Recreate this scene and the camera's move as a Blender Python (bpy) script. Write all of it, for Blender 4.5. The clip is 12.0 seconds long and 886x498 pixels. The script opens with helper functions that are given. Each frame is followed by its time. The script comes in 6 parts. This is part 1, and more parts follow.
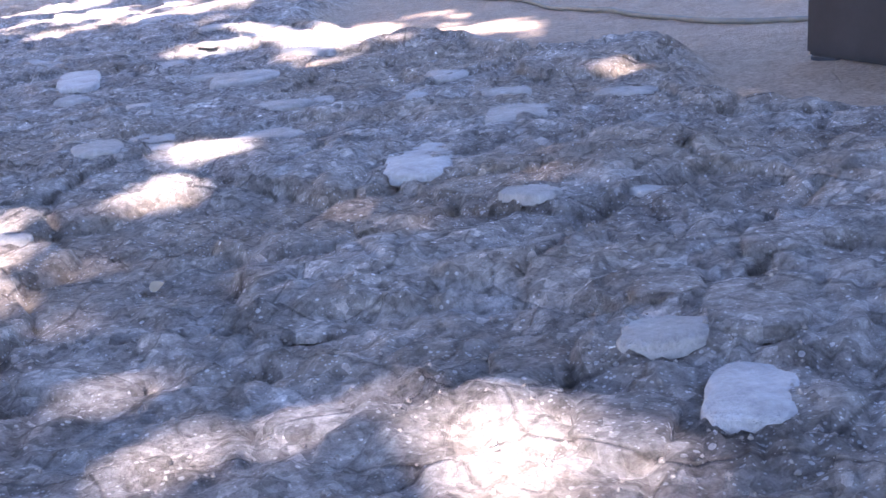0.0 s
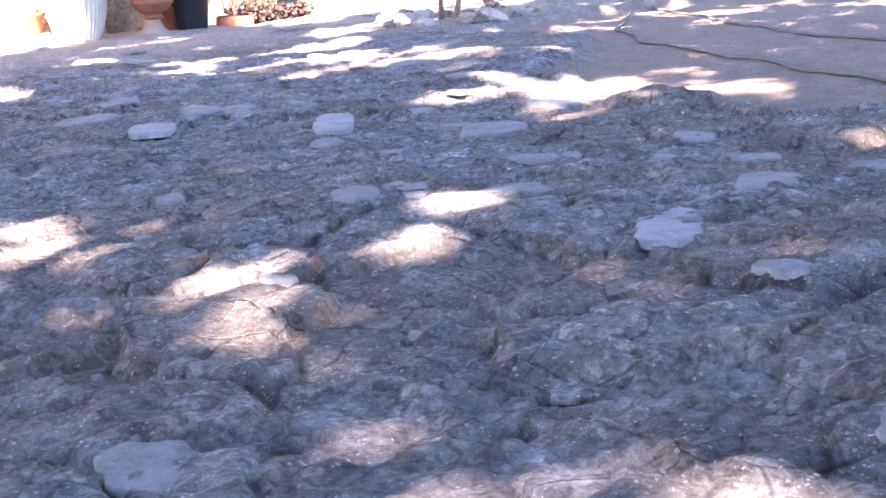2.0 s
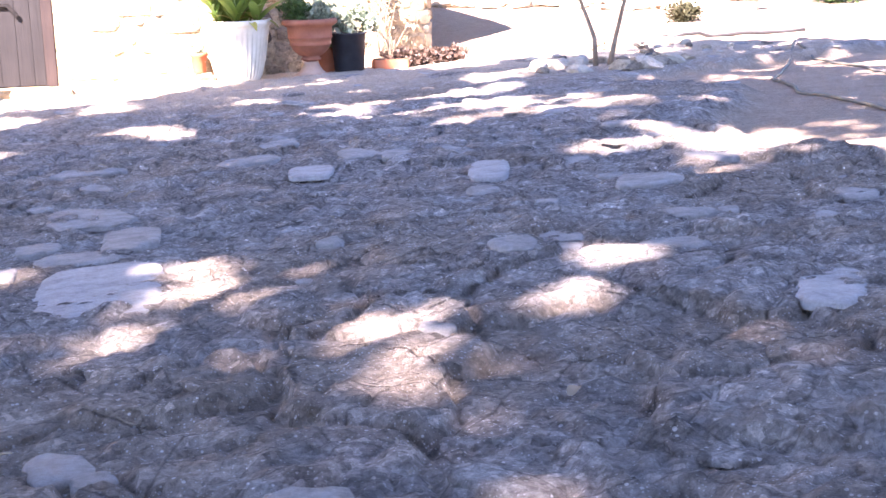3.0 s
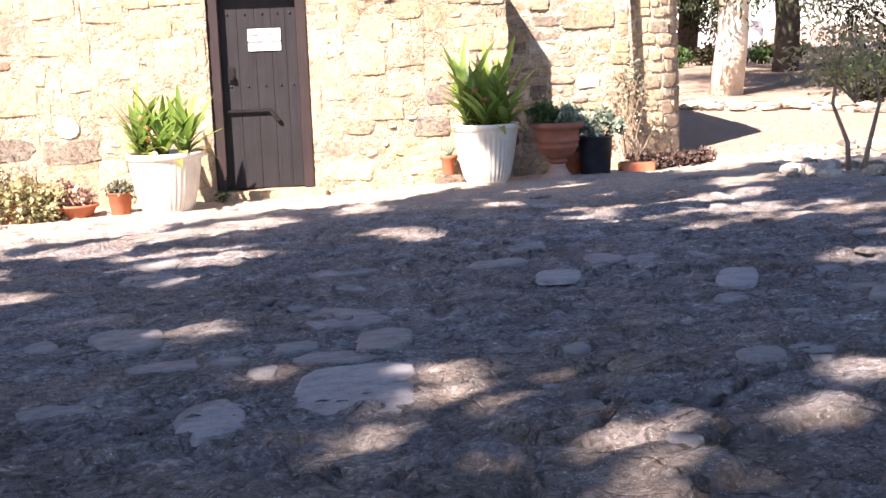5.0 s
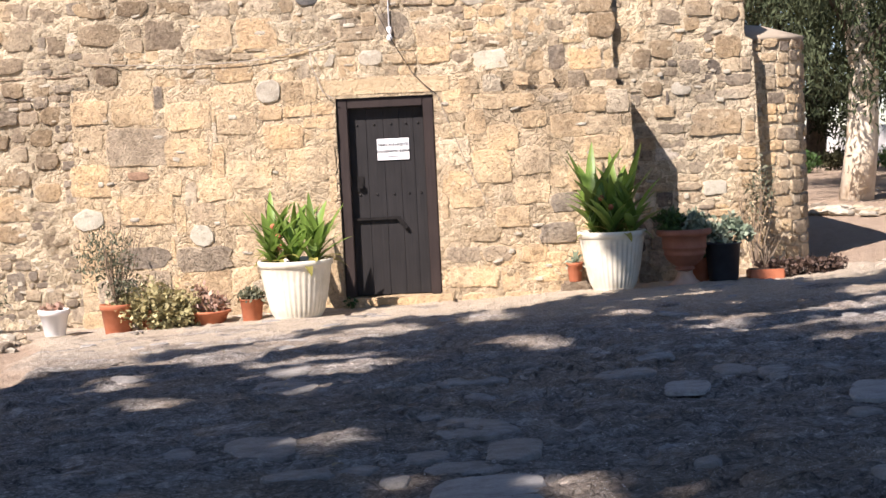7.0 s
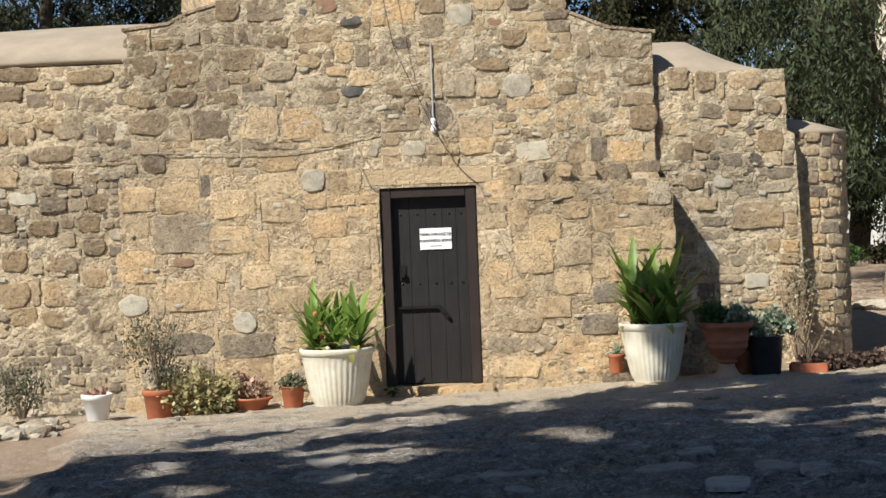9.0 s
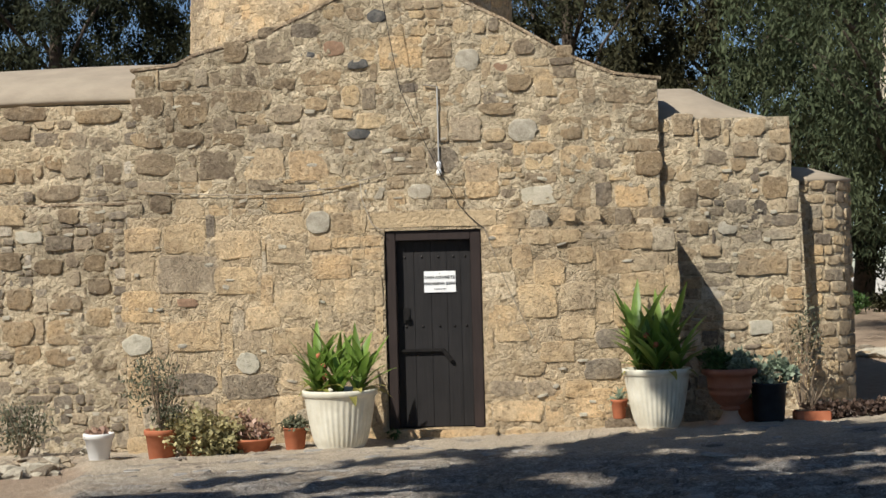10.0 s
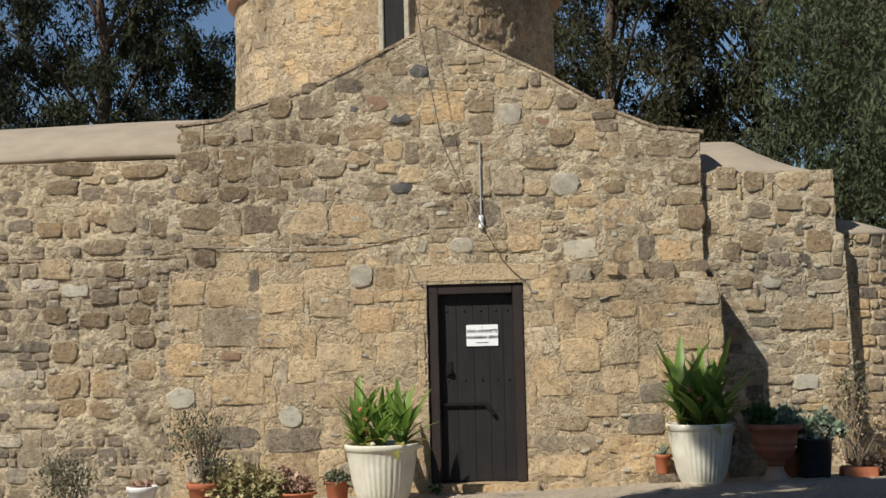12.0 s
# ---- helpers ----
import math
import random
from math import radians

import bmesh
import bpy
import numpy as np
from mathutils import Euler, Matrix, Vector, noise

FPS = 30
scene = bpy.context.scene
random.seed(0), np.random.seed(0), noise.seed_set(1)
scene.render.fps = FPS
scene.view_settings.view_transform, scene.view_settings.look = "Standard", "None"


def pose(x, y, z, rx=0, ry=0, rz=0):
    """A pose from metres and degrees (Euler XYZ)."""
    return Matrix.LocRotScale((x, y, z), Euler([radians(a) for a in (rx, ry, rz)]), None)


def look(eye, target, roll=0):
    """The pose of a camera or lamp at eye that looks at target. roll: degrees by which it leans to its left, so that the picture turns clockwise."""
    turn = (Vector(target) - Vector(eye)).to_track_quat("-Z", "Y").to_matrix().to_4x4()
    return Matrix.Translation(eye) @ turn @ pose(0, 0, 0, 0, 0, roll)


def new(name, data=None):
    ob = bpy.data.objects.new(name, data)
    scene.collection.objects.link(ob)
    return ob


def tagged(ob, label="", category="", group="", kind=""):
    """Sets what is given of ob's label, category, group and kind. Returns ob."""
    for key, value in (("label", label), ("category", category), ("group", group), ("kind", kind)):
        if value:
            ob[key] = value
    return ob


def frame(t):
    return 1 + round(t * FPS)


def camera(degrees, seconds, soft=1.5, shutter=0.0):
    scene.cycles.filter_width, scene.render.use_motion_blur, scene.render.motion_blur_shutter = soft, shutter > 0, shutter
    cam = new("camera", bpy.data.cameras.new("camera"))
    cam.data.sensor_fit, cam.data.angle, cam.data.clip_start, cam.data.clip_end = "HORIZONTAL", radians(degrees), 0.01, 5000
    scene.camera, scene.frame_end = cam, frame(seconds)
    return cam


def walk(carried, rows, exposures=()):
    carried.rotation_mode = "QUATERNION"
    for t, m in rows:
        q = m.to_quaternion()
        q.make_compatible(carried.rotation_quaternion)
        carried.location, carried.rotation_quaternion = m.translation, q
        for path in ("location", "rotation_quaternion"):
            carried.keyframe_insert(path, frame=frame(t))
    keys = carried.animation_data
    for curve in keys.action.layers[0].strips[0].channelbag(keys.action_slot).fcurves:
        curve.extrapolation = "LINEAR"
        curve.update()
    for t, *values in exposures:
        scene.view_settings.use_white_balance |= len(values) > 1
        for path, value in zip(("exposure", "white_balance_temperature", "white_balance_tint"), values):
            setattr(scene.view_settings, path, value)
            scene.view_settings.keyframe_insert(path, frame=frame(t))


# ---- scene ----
cam = camera(34.725, 12.0)
PATH = [
    (0.0, pose(0.699, -13.966, 1.302, 73.206, 3.023, -30.452)),
    (0.5, pose(0.680, -13.972, 1.318, 73.285, 3.186, -28.323)),
    (1.0, pose(0.663, -13.980, 1.333, 73.768, 2.683, -25.480)),
    (1.5, pose(0.647, -13.986, 1.342, 74.479, 2.457, -23.337)),
    (2.0, pose(0.628, -13.991, 1.352, 75.318, 1.954, -20.925)),
    (2.5, pose(0.611, -13.999, 1.367, 76.167, 1.294, -18.066)),
    (3.0, pose(0.597, -13.999, 1.377, 77.192, 1.696, -14.852)),
    (3.5, pose(0.589, -14.003, 1.384, 78.269, 1.624, -12.194)),
    (5.5, pose(0.565, -14.076, 1.415, 82.650, 2.764, -3.065)),
    (6.0, pose(0.557, -14.092, 1.423, 83.723, 2.973, -1.567)),
    (6.5, pose(0.555, -14.106, 1.433, 84.804, 2.806, -0.754)),
    (7.0, pose(0.553, -14.119, 1.438, 85.988, 2.774, -0.019)),
    (9.0, pose(0.554, -14.176, 1.455, 89.622, 2.158, 1.690)),
    (9.5, pose(0.556, -14.187, 1.458, 90.506, 1.832, 1.776)),
    (10.0, pose(0.560, -14.196, 1.460, 91.349, 1.483, 1.879)),
    (10.5, pose(0.565, -14.202, 1.464, 92.177, 1.536, 2.183)),
    (11.0, pose(0.571, -14.207, 1.470, 92.782, 1.234, 2.608)),
    (11.5, pose(0.577, -14.212, 1.476, 93.236, 1.299, 3.158)),
    (12.0, pose(0.582, -14.217, 1.481, 93.474, 1.406, 3.672)),
]
EXPOSURES = [(0.0, 3.95, 6200, 32), (2.0, 3.83, 6380, 35), (3.5, 3.68, 6550, 38), (5.3, 1.95, 6600, 28), (7.2, 1.23, 6420, 20), (8.8, 0.71, 6350, 9), (12.0, 0.23, 6350, 8)]
walk(cam, PATH, EXPOSURES)

# ---------------------------------------------------------------- world, sun, exposure
SUN = Vector((0.64, 0.76, -1.03)).normalized()   # the way the sunlight travels
world = bpy.data.worlds.new("world")
scene.world = world
world.use_nodes = True
wn = world.node_tree.nodes
sky = wn.new("ShaderNodeTexSky")
sky.sky_type, sky.sun_disc = "NISHITA", False
sky.sun_elevation = math.asin(-SUN.z)
sky.altitude, sky.dust_density, sky.ozone_density = 900, 0.3, 3.0
sky.sun_rotation = math.atan2(-SUN.x, -SUN.y)
wn["Background"].inputs["Strength"].default_value = 0.06
world.node_tree.links.new(sky.outputs[0], wn["Background"].inputs["Color"])
sun_data = bpy.data.lights.new("sun", "SUN")
sun_data.energy, sun_data.angle, sun_data.color = 5.0, radians(0.53), (1.0, 0.94, 0.84)
sun = new("sun", sun_data)
sun.matrix_world = look((0, 0, 0), SUN)


# ---------------------------------------------------------------- materials
def rgba(c):
    return (*c, 1.0) if len(c) == 3 else c


def material(name, rough=0.85, metal=0.0, spec=0.35):
    m = bpy.data.materials.new(name)
    m.use_nodes = True
    b = m.node_tree.nodes["Principled BSDF"]
    b.inputs["Roughness"].default_value = rough
    b.inputs["Metallic"].default_value = metal
    b.inputs["Specular IOR Level"].default_value = spec
    return m, m.node_tree.nodes, m.node_tree.links, b


def coords(n, l, kind="Object", scale=1.0):
    tc = n.new("ShaderNodeTexCoord")
    mp = n.new("ShaderNodeMapping")
    mp.inputs["Scale"].default_value = (scale,) * 3 if not isinstance(scale, tuple) else scale
    l.new(tc.outputs[kind], mp.inputs["Vector"])
    return mp.outputs[0]


def world_coords(n, l, scale=1.0):
    g = n.new("ShaderNodeNewGeometry")
    mp = n.new("ShaderNodeMapping")
    mp.inputs["Scale"].default_value = (scale,) * 3 if not isinstance(scale, tuple) else scale
    l.new(g.outputs["Position"], mp.inputs["Vector"])
    return mp.outputs[0]


def noise_tex(n, l, vec, scale, detail=4.0, rough=0.6, distort=0.0):
    t = n.new("ShaderNodeTexNoise")
    t.inputs["Scale"].default_value, t.inputs["Detail"].default_value = scale, detail
    t.inputs["Roughness"].default_value, t.inputs["Distortion"].default_value = rough, distort
    l.new(vec, t.inputs["Vector"])
    return t.outputs["Fac"]


def voronoi(n, l, vec, scale, feature="F1", out="Distance"):
    t = n.new("ShaderNodeTexVoronoi")
    t.feature = feature
    t.inputs["Scale"].default_value = scale
    l.new(vec, t.inputs["Vector"])
    return t.outputs[out]


def ramp(n, l, fac, stops):
    r = n.new("ShaderNodeValToRGB")
    e = r.color_ramp.elements
    while len(e) < len(stops):
        e.new(0.5)
    for i, (p, c) in enumerate(stops):
        e[i].position, e[i].color = p, rgba(c)
    l.new(fac, r.inputs["Fac"])
    return r.outputs["Color"]


def mix(n, l, fac, a, b, mode="MIX"):
    m = n.new("ShaderNodeMix")
    m.data_type, m.blend_type = "RGBA", mode
    for sock, v in ((m.inputs["Factor"], fac), (m.inputs[6], a), (m.inputs[7], b)):
        if isinstance(v, (int, float)):
            sock.default_value = v
        elif isinstance(v, tuple):
            sock.default_value = rgba(v)
        else:
            l.new(v, sock)
    return m.outputs[2]


def calc(n, l, op, a, b=0.0):
    m = n.new("ShaderNodeMath")
    m.operation = op
    for sock, v in ((m.inputs[0], a), (m.inputs[1], b)):
        if isinstance(v, (int, float)):
            sock.default_value = v
        else:
            l.new(v, sock)
    return m.outputs[0]


def bump(n, l, bsdf, height, strength=0.5, dist=0.02):
    b = n.new("ShaderNodeBump")
    b.inputs["Strength"].default_value, b.inputs["Distance"].default_value = strength, dist
    l.new(height, b.inputs["Height"])
    l.new(b.outputs[0], bsdf.inputs["Normal"])


def stone_material(name, stops, pit=0.6, stain=0.35, vein=(0.16, 0.12, 0.09), smear=0.75, mortar=(0.56, 0.45, 0.31)):
    """Weathered masonry: a colour for each stone, blotches, pits and lichen."""
    m, n, l, b = material(name, 0.92, 0, 0.2)
    v = world_coords(n, l)
    info = n.new("ShaderNodeObjectInfo")
    isl = n.new("ShaderNodeNewGeometry")
    pick = calc(n, l, "FRACT", calc(n, l, "ADD", info.outputs["Random"], isl.outputs["Random Per Island"]))
    base = ramp(n, l, pick, stops)
    broad = noise_tex(n, l, v, 0.9, 5, 0.6)
    base = mix(n, l, 1.0, base, ramp(n, l, broad, [(0.36, (0.66, 0.64, 0.62)), (0.5, (1, 0.99, 0.97)), (0.64, (1.14, 1.05, 0.92))]), "MULTIPLY")
    blotch = noise_tex(n, l, v, 5.0, 5, 0.65)
    base = mix(n, l, calc(n, l, "MULTIPLY", ramp(n, l, blotch, [(0.42, (0, 0, 0)), (0.68, (1, 1, 1))]), stain), base, vein)
    light = noise_tex(n, l, v, 11.0, 6, 0.7)
    base = mix(n, l, ramp(n, l, light, [(0.5, (0, 0, 0)), (0.75, (0.5, 0.5, 0.5))]), base, (0.50, 0.42, 0.30))
    grain = noise_tex(n, l, v, 60.0, 4, 0.7)
    mid = noise_tex(n, l, v, 22.0, 6, 0.75)
    base = mix(n, l, 0.7, base, ramp(n, l, mid, [(0.36, (0.36, 0.34, 0.32)), (0.46, (0.95, 0.95, 0.95)), (0.54, (1.05, 1.05, 1.05)), (0.66, (1.3, 1.29, 1.27))]), "MULTIPLY")
    base = mix(n, l, 0.5, base, ramp(n, l, grain, [(0.3, (0.5, 0.5, 0.5)), (0.7, (1.3, 1.3, 1.3))]), "MULTIPLY")
    pits = voronoi(n, l, v, 38.0)
    holes = ramp(n, l, calc(n, l, "ADD", pits, calc(n, l, "MULTIPLY", noise_tex(n, l, v, 9.0, 3), 0.55)), [(0.31, (0, 0, 0)), (0.40, (1, 1, 1))])
    base = mix(n, l, pit, base, mix(n, l, 1.0, base, mix(n, l, holes, (0.26, 0.23, 0.20), (1, 1, 1)), "MULTIPLY"))
    tc = n.new("ShaderNodeTexCoord")
    sep = n.new("ShaderNodeSeparateXYZ")
    l.new(tc.outputs["Object"], sep.inputs[0])
    rim = calc(n, l, "MAXIMUM", calc(n, l, "ABSOLUTE", sep.outputs[0]), calc(n, l, "ABSOLUTE", sep.outputs[2]))
    rim = calc(n, l, "ADD", rim, calc(n, l, "MULTIPLY", calc(n, l, "SUBTRACT", noise_tex(n, l, v, 7.0, 5, 0.7), 0.5), 0.55))
    base = mix(n, l, ramp(n, l, rim, [(0.43, (0, 0, 0)), (0.56, (smear,) * 3)]), base, mortar)
    l.new(base, b.inputs["Base Color"])
    h = calc(n, l, "ADD", calc(n, l, "MULTIPLY", holes, 0.5), calc(n, l, "ADD", calc(n, l, "MULTIPLY", calc(n, l, "ADD", blotch, mid), 0.9), calc(n, l, "MULTIPLY", grain, 0.2)))
    bump(n, l, b, h, 0.9, 0.04)
    return m


OCHRE = stone_material("ochre_stone", [(0.0, (0.60, 0.445, 0.27)), (0.15, (0.62, 0.47, 0.29)), (0.3, (0.56, 0.41, 0.25)), (0.45, (0.68, 0.52, 0.33)), (0.6, (0.54, 0.43, 0.29)),
                                        (0.75, (0.60, 0.44, 0.26)), (0.88, (0.42, 0.34, 0.245)), (1.0, (0.68, 0.58, 0.43))], 0.75, 0.3, smear=0.65, mortar=(0.56, 0.43, 0.27))
GREY = stone_material("grey_stone", [(0.0, (0.44, 0.36, 0.26)), (0.16, (0.24, 0.205, 0.16)), (0.32, (0.46, 0.375, 0.265)), (0.46, (0.17, 0.145, 0.12)), (0.62, (0.38, 0.33, 0.26)),
                                      (0.78, (0.54, 0.45, 0.32)), (0.88, (0.12, 0.105, 0.09)), (0.93, (0.62, 0.55, 0.44)), (1.0, (0.66, 0.60, 0.50))], 0.85, 0.4)
MIXED = stone_material("mixed_stone", [(0.0, (0.54, 0.40, 0.24)), (0.15, (0.34, 0.27, 0.185)), (0.3, (0.56, 0.43, 0.27)), (0.45, (0.25, 0.205, 0.15)), (0.6, (0.52, 0.42, 0.29)),
                                        (0.75, (0.60, 0.46, 0.28)), (0.88, (0.18, 0.15, 0.12)), (1.0, (0.62, 0.53, 0.39))], 0.8, 0.35)


def plain_stone(name, c, c2):
    m, n, l, b = material(name, 0.88, 0, 0.25)
    v = world_coords(n, l)
    f = noise_tex(n, l, v, 14.0, 7, 0.75)
    g = noise_tex(n, l, v, 90.0, 5, 0.8)
    col = ramp(n, l, f, [(0.28, tuple(0.62 * k for k in c)), (0.45, c), (0.7, c2)])
    col = mix(n, l, 0.5, col, ramp(n, l, g, [(0.3, (0.6, 0.6, 0.6)), (0.7, (1.3, 1.3, 1.3))]), "MULTIPLY")
    l.new(col, b.inputs["Base Color"])
    bump(n, l, b, calc(n, l, "ADD", f, calc(n, l, "MULTIPLY", g, 0.4)), 0.8, 0.02)
    return m


WHITE_STONE = plain_stone("white_limestone", (0.45, 0.41, 0.32), (0.58, 0.53, 0.43))
DARK_STONE = plain_stone("dark_fieldstone", (0.085, 0.083, 0.08), (0.19, 0.175, 0.155))
RED_STONE = plain_stone("red_fieldstone", (0.27, 0.17, 0.11), (0.38, 0.25, 0.165))
BROWN = stone_material("brown_stone", [(0.0, (0.37, 0.28, 0.175)), (0.3, (0.28, 0.215, 0.14)), (0.55, (0.42, 0.32, 0.20)), (0.8, (0.33, 0.26, 0.175)), (1.0, (0.22, 0.175, 0.125))], 0.9, 0.4, smear=0.8)
PALE_STONE = plain_stone("pale_grey_stone", (0.36, 0.32, 0.25), (0.52, 0.47, 0.38))


def mortar_material(name, a, c):
    """Coarse lime mortar with small chinking stones pressed into it."""
    m, n, l, b = material(name, 0.95, 0, 0.15)
    v = world_coords(n, l)
    f = noise_tex(n, l, v, 4.0, 6, 0.7)
    g = noise_tex(n, l, v, 45.0, 5, 0.75)
    mid = noise_tex(n, l, v, 20.0, 6, 0.75)
    broad = noise_tex(n, l, v, 0.9, 5, 0.6)
    chink = voronoi(n, l, v, 13.0, "F1", "Color")
    seam = voronoi(n, l, v, 13.0, "DISTANCE_TO_EDGE")
    col = ramp(n, l, f, [(0.3, a), (0.7, c)])
    col = mix(n, l, 0.6, col, ramp(n, l, chink, [(0.2, (0.68, 0.66, 0.63)), (0.5, (1, 1, 1)), (0.85, (1.14, 1.12, 1.08))]), "MULTIPLY")
    col = mix(n, l, 0.8, col, ramp(n, l, mid, [(0.35, (0.45, 0.42, 0.39)), (0.46, (0.96, 0.96, 0.96)), (0.66, (1.18, 1.18, 1.17))]), "MULTIPLY")
    col = mix(n, l, 0.5, col, ramp(n, l, g, [(0.3, (0.6, 0.58, 0.55)), (0.7, (1.2, 1.2, 1.2))]), "MULTIPLY")
    col = mix(n, l, 1.0, col, ramp(n, l, broad, [(0.36, (0.70, 0.70, 0.70)), (0.5, (1, 1, 1)), (0.64, (1.08, 1.05, 1.0))]), "MULTIPLY")
    l.new(col, b.inputs["Base Color"])
    lump = ramp(n, l, seam, [(0.0, (0, 0, 0)), (0.12, (1, 1, 1))])
    h = calc(n, l, "ADD", calc(n, l, "MULTIPLY", mid, 1.2), calc(n, l, "ADD", calc(n, l, "MULTIPLY", lump, 0.22), calc(n, l, "ADD", calc(n, l, "MULTIPLY", g, 0.3), calc(n, l, "MULTIPLY", f, 1.0))))
    bump(n, l, b, h, 1.0, 0.045)
    return m


MORTAR = mortar_material("tan_mortar", (0.53, 0.41, 0.265), (0.65, 0.53, 0.375))
MORTAR_GREY = mortar_material("grey_mortar", (0.53, 0.44, 0.31), (0.66, 0.56, 0.41))
COPING = mortar_material("coping_mortar", (0.46, 0.35, 0.24), (0.55, 0.44, 0.32))


def ground_material():
    """Bedrock with dust, pale chips and cracks; bare brown soil where the rock ends."""
    m, n, l, b = material("bedrock", 0.93, 0, 0.2)
    v = world_coords(n, l)
    warp = n.new("ShaderNodeTexNoise")
    warp.inputs["Scale"].default_value, warp.inputs["Detail"].default_value = 5.0, 4.0
    l.new(v, warp.inputs["Vector"])
    vm = n.new("ShaderNodeVectorMath")
    vm.operation = "MULTIPLY_ADD"
    l.new(warp.outputs["Color"], vm.inputs[0])
    vm.inputs[1].default_value = (0.05, 0.05, 0.05)
    l.new(v, vm.inputs[2])
    wv = vm.outputs[0]
    big = noise_tex(n, l, v, 1.3, 5, 0.6)
    mid = noise_tex(n, l, v, 9.0, 10, 0.78)
    blot = noise_tex(n, l, v, 3.2, 8, 0.72)
    fine = noise_tex(n, l, v, 70.0, 7, 0.85)
    rock = ramp(n, l, mid, [(0.36, (0.17, 0.148, 0.128)), (0.44, (0.29, 0.257, 0.225)), (0.50, (0.35, 0.318, 0.285)), (0.56, (0.40, 0.37, 0.335)), (0.63, (0.52, 0.49, 0.45))])
    rock = mix(n, l, ramp(n, l, blot, [(0.36, (0.75, 0.75, 0.75)), (0.50, (0, 0, 0))]), rock, (0.215, 0.185, 0.16))
    rock = mix(n, l, ramp(n, l, big, [(0.46, (0, 0, 0)), (0.58, (0.7, 0.7, 0.7))]), rock, (0.34, 0.27, 0.205))
    chips = voronoi(n, l, v, 52.0)
    rock = mix(n, l, ramp(n, l, calc(n, l, "ADD", chips, calc(n, l, "MULTIPLY", mid, 0.6)), [(0.42, (0.95, 0.95, 0.95)), (0.45, (0, 0, 0))]), rock, (0.64, 0.61, 0.57))
    flecks = voronoi(n, l, v, 120.0)
    rock = mix(n, l, ramp(n, l, calc(n, l, "ADD", flecks, calc(n, l, "MULTIPLY", blot, 0.7)), [(0.50, (0.8, 0.8, 0.8)), (0.54, (0, 0, 0))]), rock, (0.60, 0.58, 0.55))
    cracks = voronoi(n, l, wv, 4.2, "DISTANCE_TO_EDGE")
    crack = ramp(n, l, calc(n, l, "ADD", cracks, calc(n, l, "MULTIPLY", blot, 0.05)), [(0.026, (0, 0, 0)), (0.042, (1, 1, 1))])
    small = voronoi(n, l, wv, 13.0, "DISTANCE_TO_EDGE")
    joint = ramp(n, l, small, [(0.0, (0, 0, 0)), (0.06, (1, 1, 1))])
    rock = mix(n, l, 0.55, rock, mix(n, l, crack, (0.25, 0.23, 0.22), (1, 1, 1)), "MULTIPLY")
    rock = mix(n, l, 0.4, rock, mix(n, l, joint, (0.5, 0.48, 0.46), (1.08, 1.08, 1.08)), "MULTIPLY")
    plates = voronoi(n, l, wv, 8.5, "F1", "Color")
    rock = mix(n, l, 0.6, rock, ramp(n, l, plates, [(0.15, (0.62, 0.60, 0.58)), (0.45, (0.95, 0.95, 0.95)), (0.7, (1.1, 1.1, 1.1)), (0.9, (1.5, 1.49, 1.47))]), "MULTIPLY")
    grit = voronoi(n, l, v, 62.0, "F1", "Color")
    grit2 = voronoi(n, l, v, 24.0, "F1", "Color")
    rock = mix(n, l, 0.5, rock, ramp(n, l, grit, [(0.2, (0.45, 0.44, 0.43)), (0.5, (1, 1, 1)), (0.75, (1.1, 1.1, 1.1)), (0.9, (1.9, 1.9, 1.9))]), "MULTIPLY")
    rock = mix(n, l, 0.22, rock, ramp(n, l, grit2, [(0.2, (0.65, 0.64, 0.62)), (0.55, (1, 1, 1)), (0.85, (1.3, 1.3, 1.3))]), "MULTIPLY")
    # dust, its tone lifted further to bring up the sunlit strip by the church
    dust = n.new("ShaderNodeAttribute")
    dust.attribute_name = "dust"
    rock = mix(n, l, dust.outputs["Fac"], rock, mix(n, l, 0.75, rock, (0.58, 0.48, 0.355)))
    soil = ramp(n, l, mid, [(0.3, (0.33, 0.24, 0.17)), (0.7, (0.50, 0.385, 0.285))])
    att = n.new("ShaderNodeAttribute")
    att.attribute_name = "soil"
    col = mix(n, l, att.outputs["Fac"], rock, soil)
    col = mix(n, l, 0.75, col, ramp(n, l, fine, [(0.34, (0.35, 0.35, 0.35)), (0.5, (1, 1, 1)), (0.66, (1.55, 1.55, 1.55))]), "MULTIPLY")
    l.new(col, b.inputs["Base Color"])
    h = calc(n, l, "ADD", calc(n, l, "MULTIPLY", mid, 1.2), calc(n, l, "ADD", calc(n, l, "MULTIPLY", fine, 0.35), calc(n, l, "MULTIPLY", grit, 0.45)))
    h = calc(n, l, "ADD", h, calc(n, l, "ADD", calc(n, l, "MULTIPLY", crack, 0.25), calc(n, l, "MULTIPLY", plates, 0.6)))
    bump(n, l, b, h, 1.0, 0.04)
    return m


GROUND = ground_material()


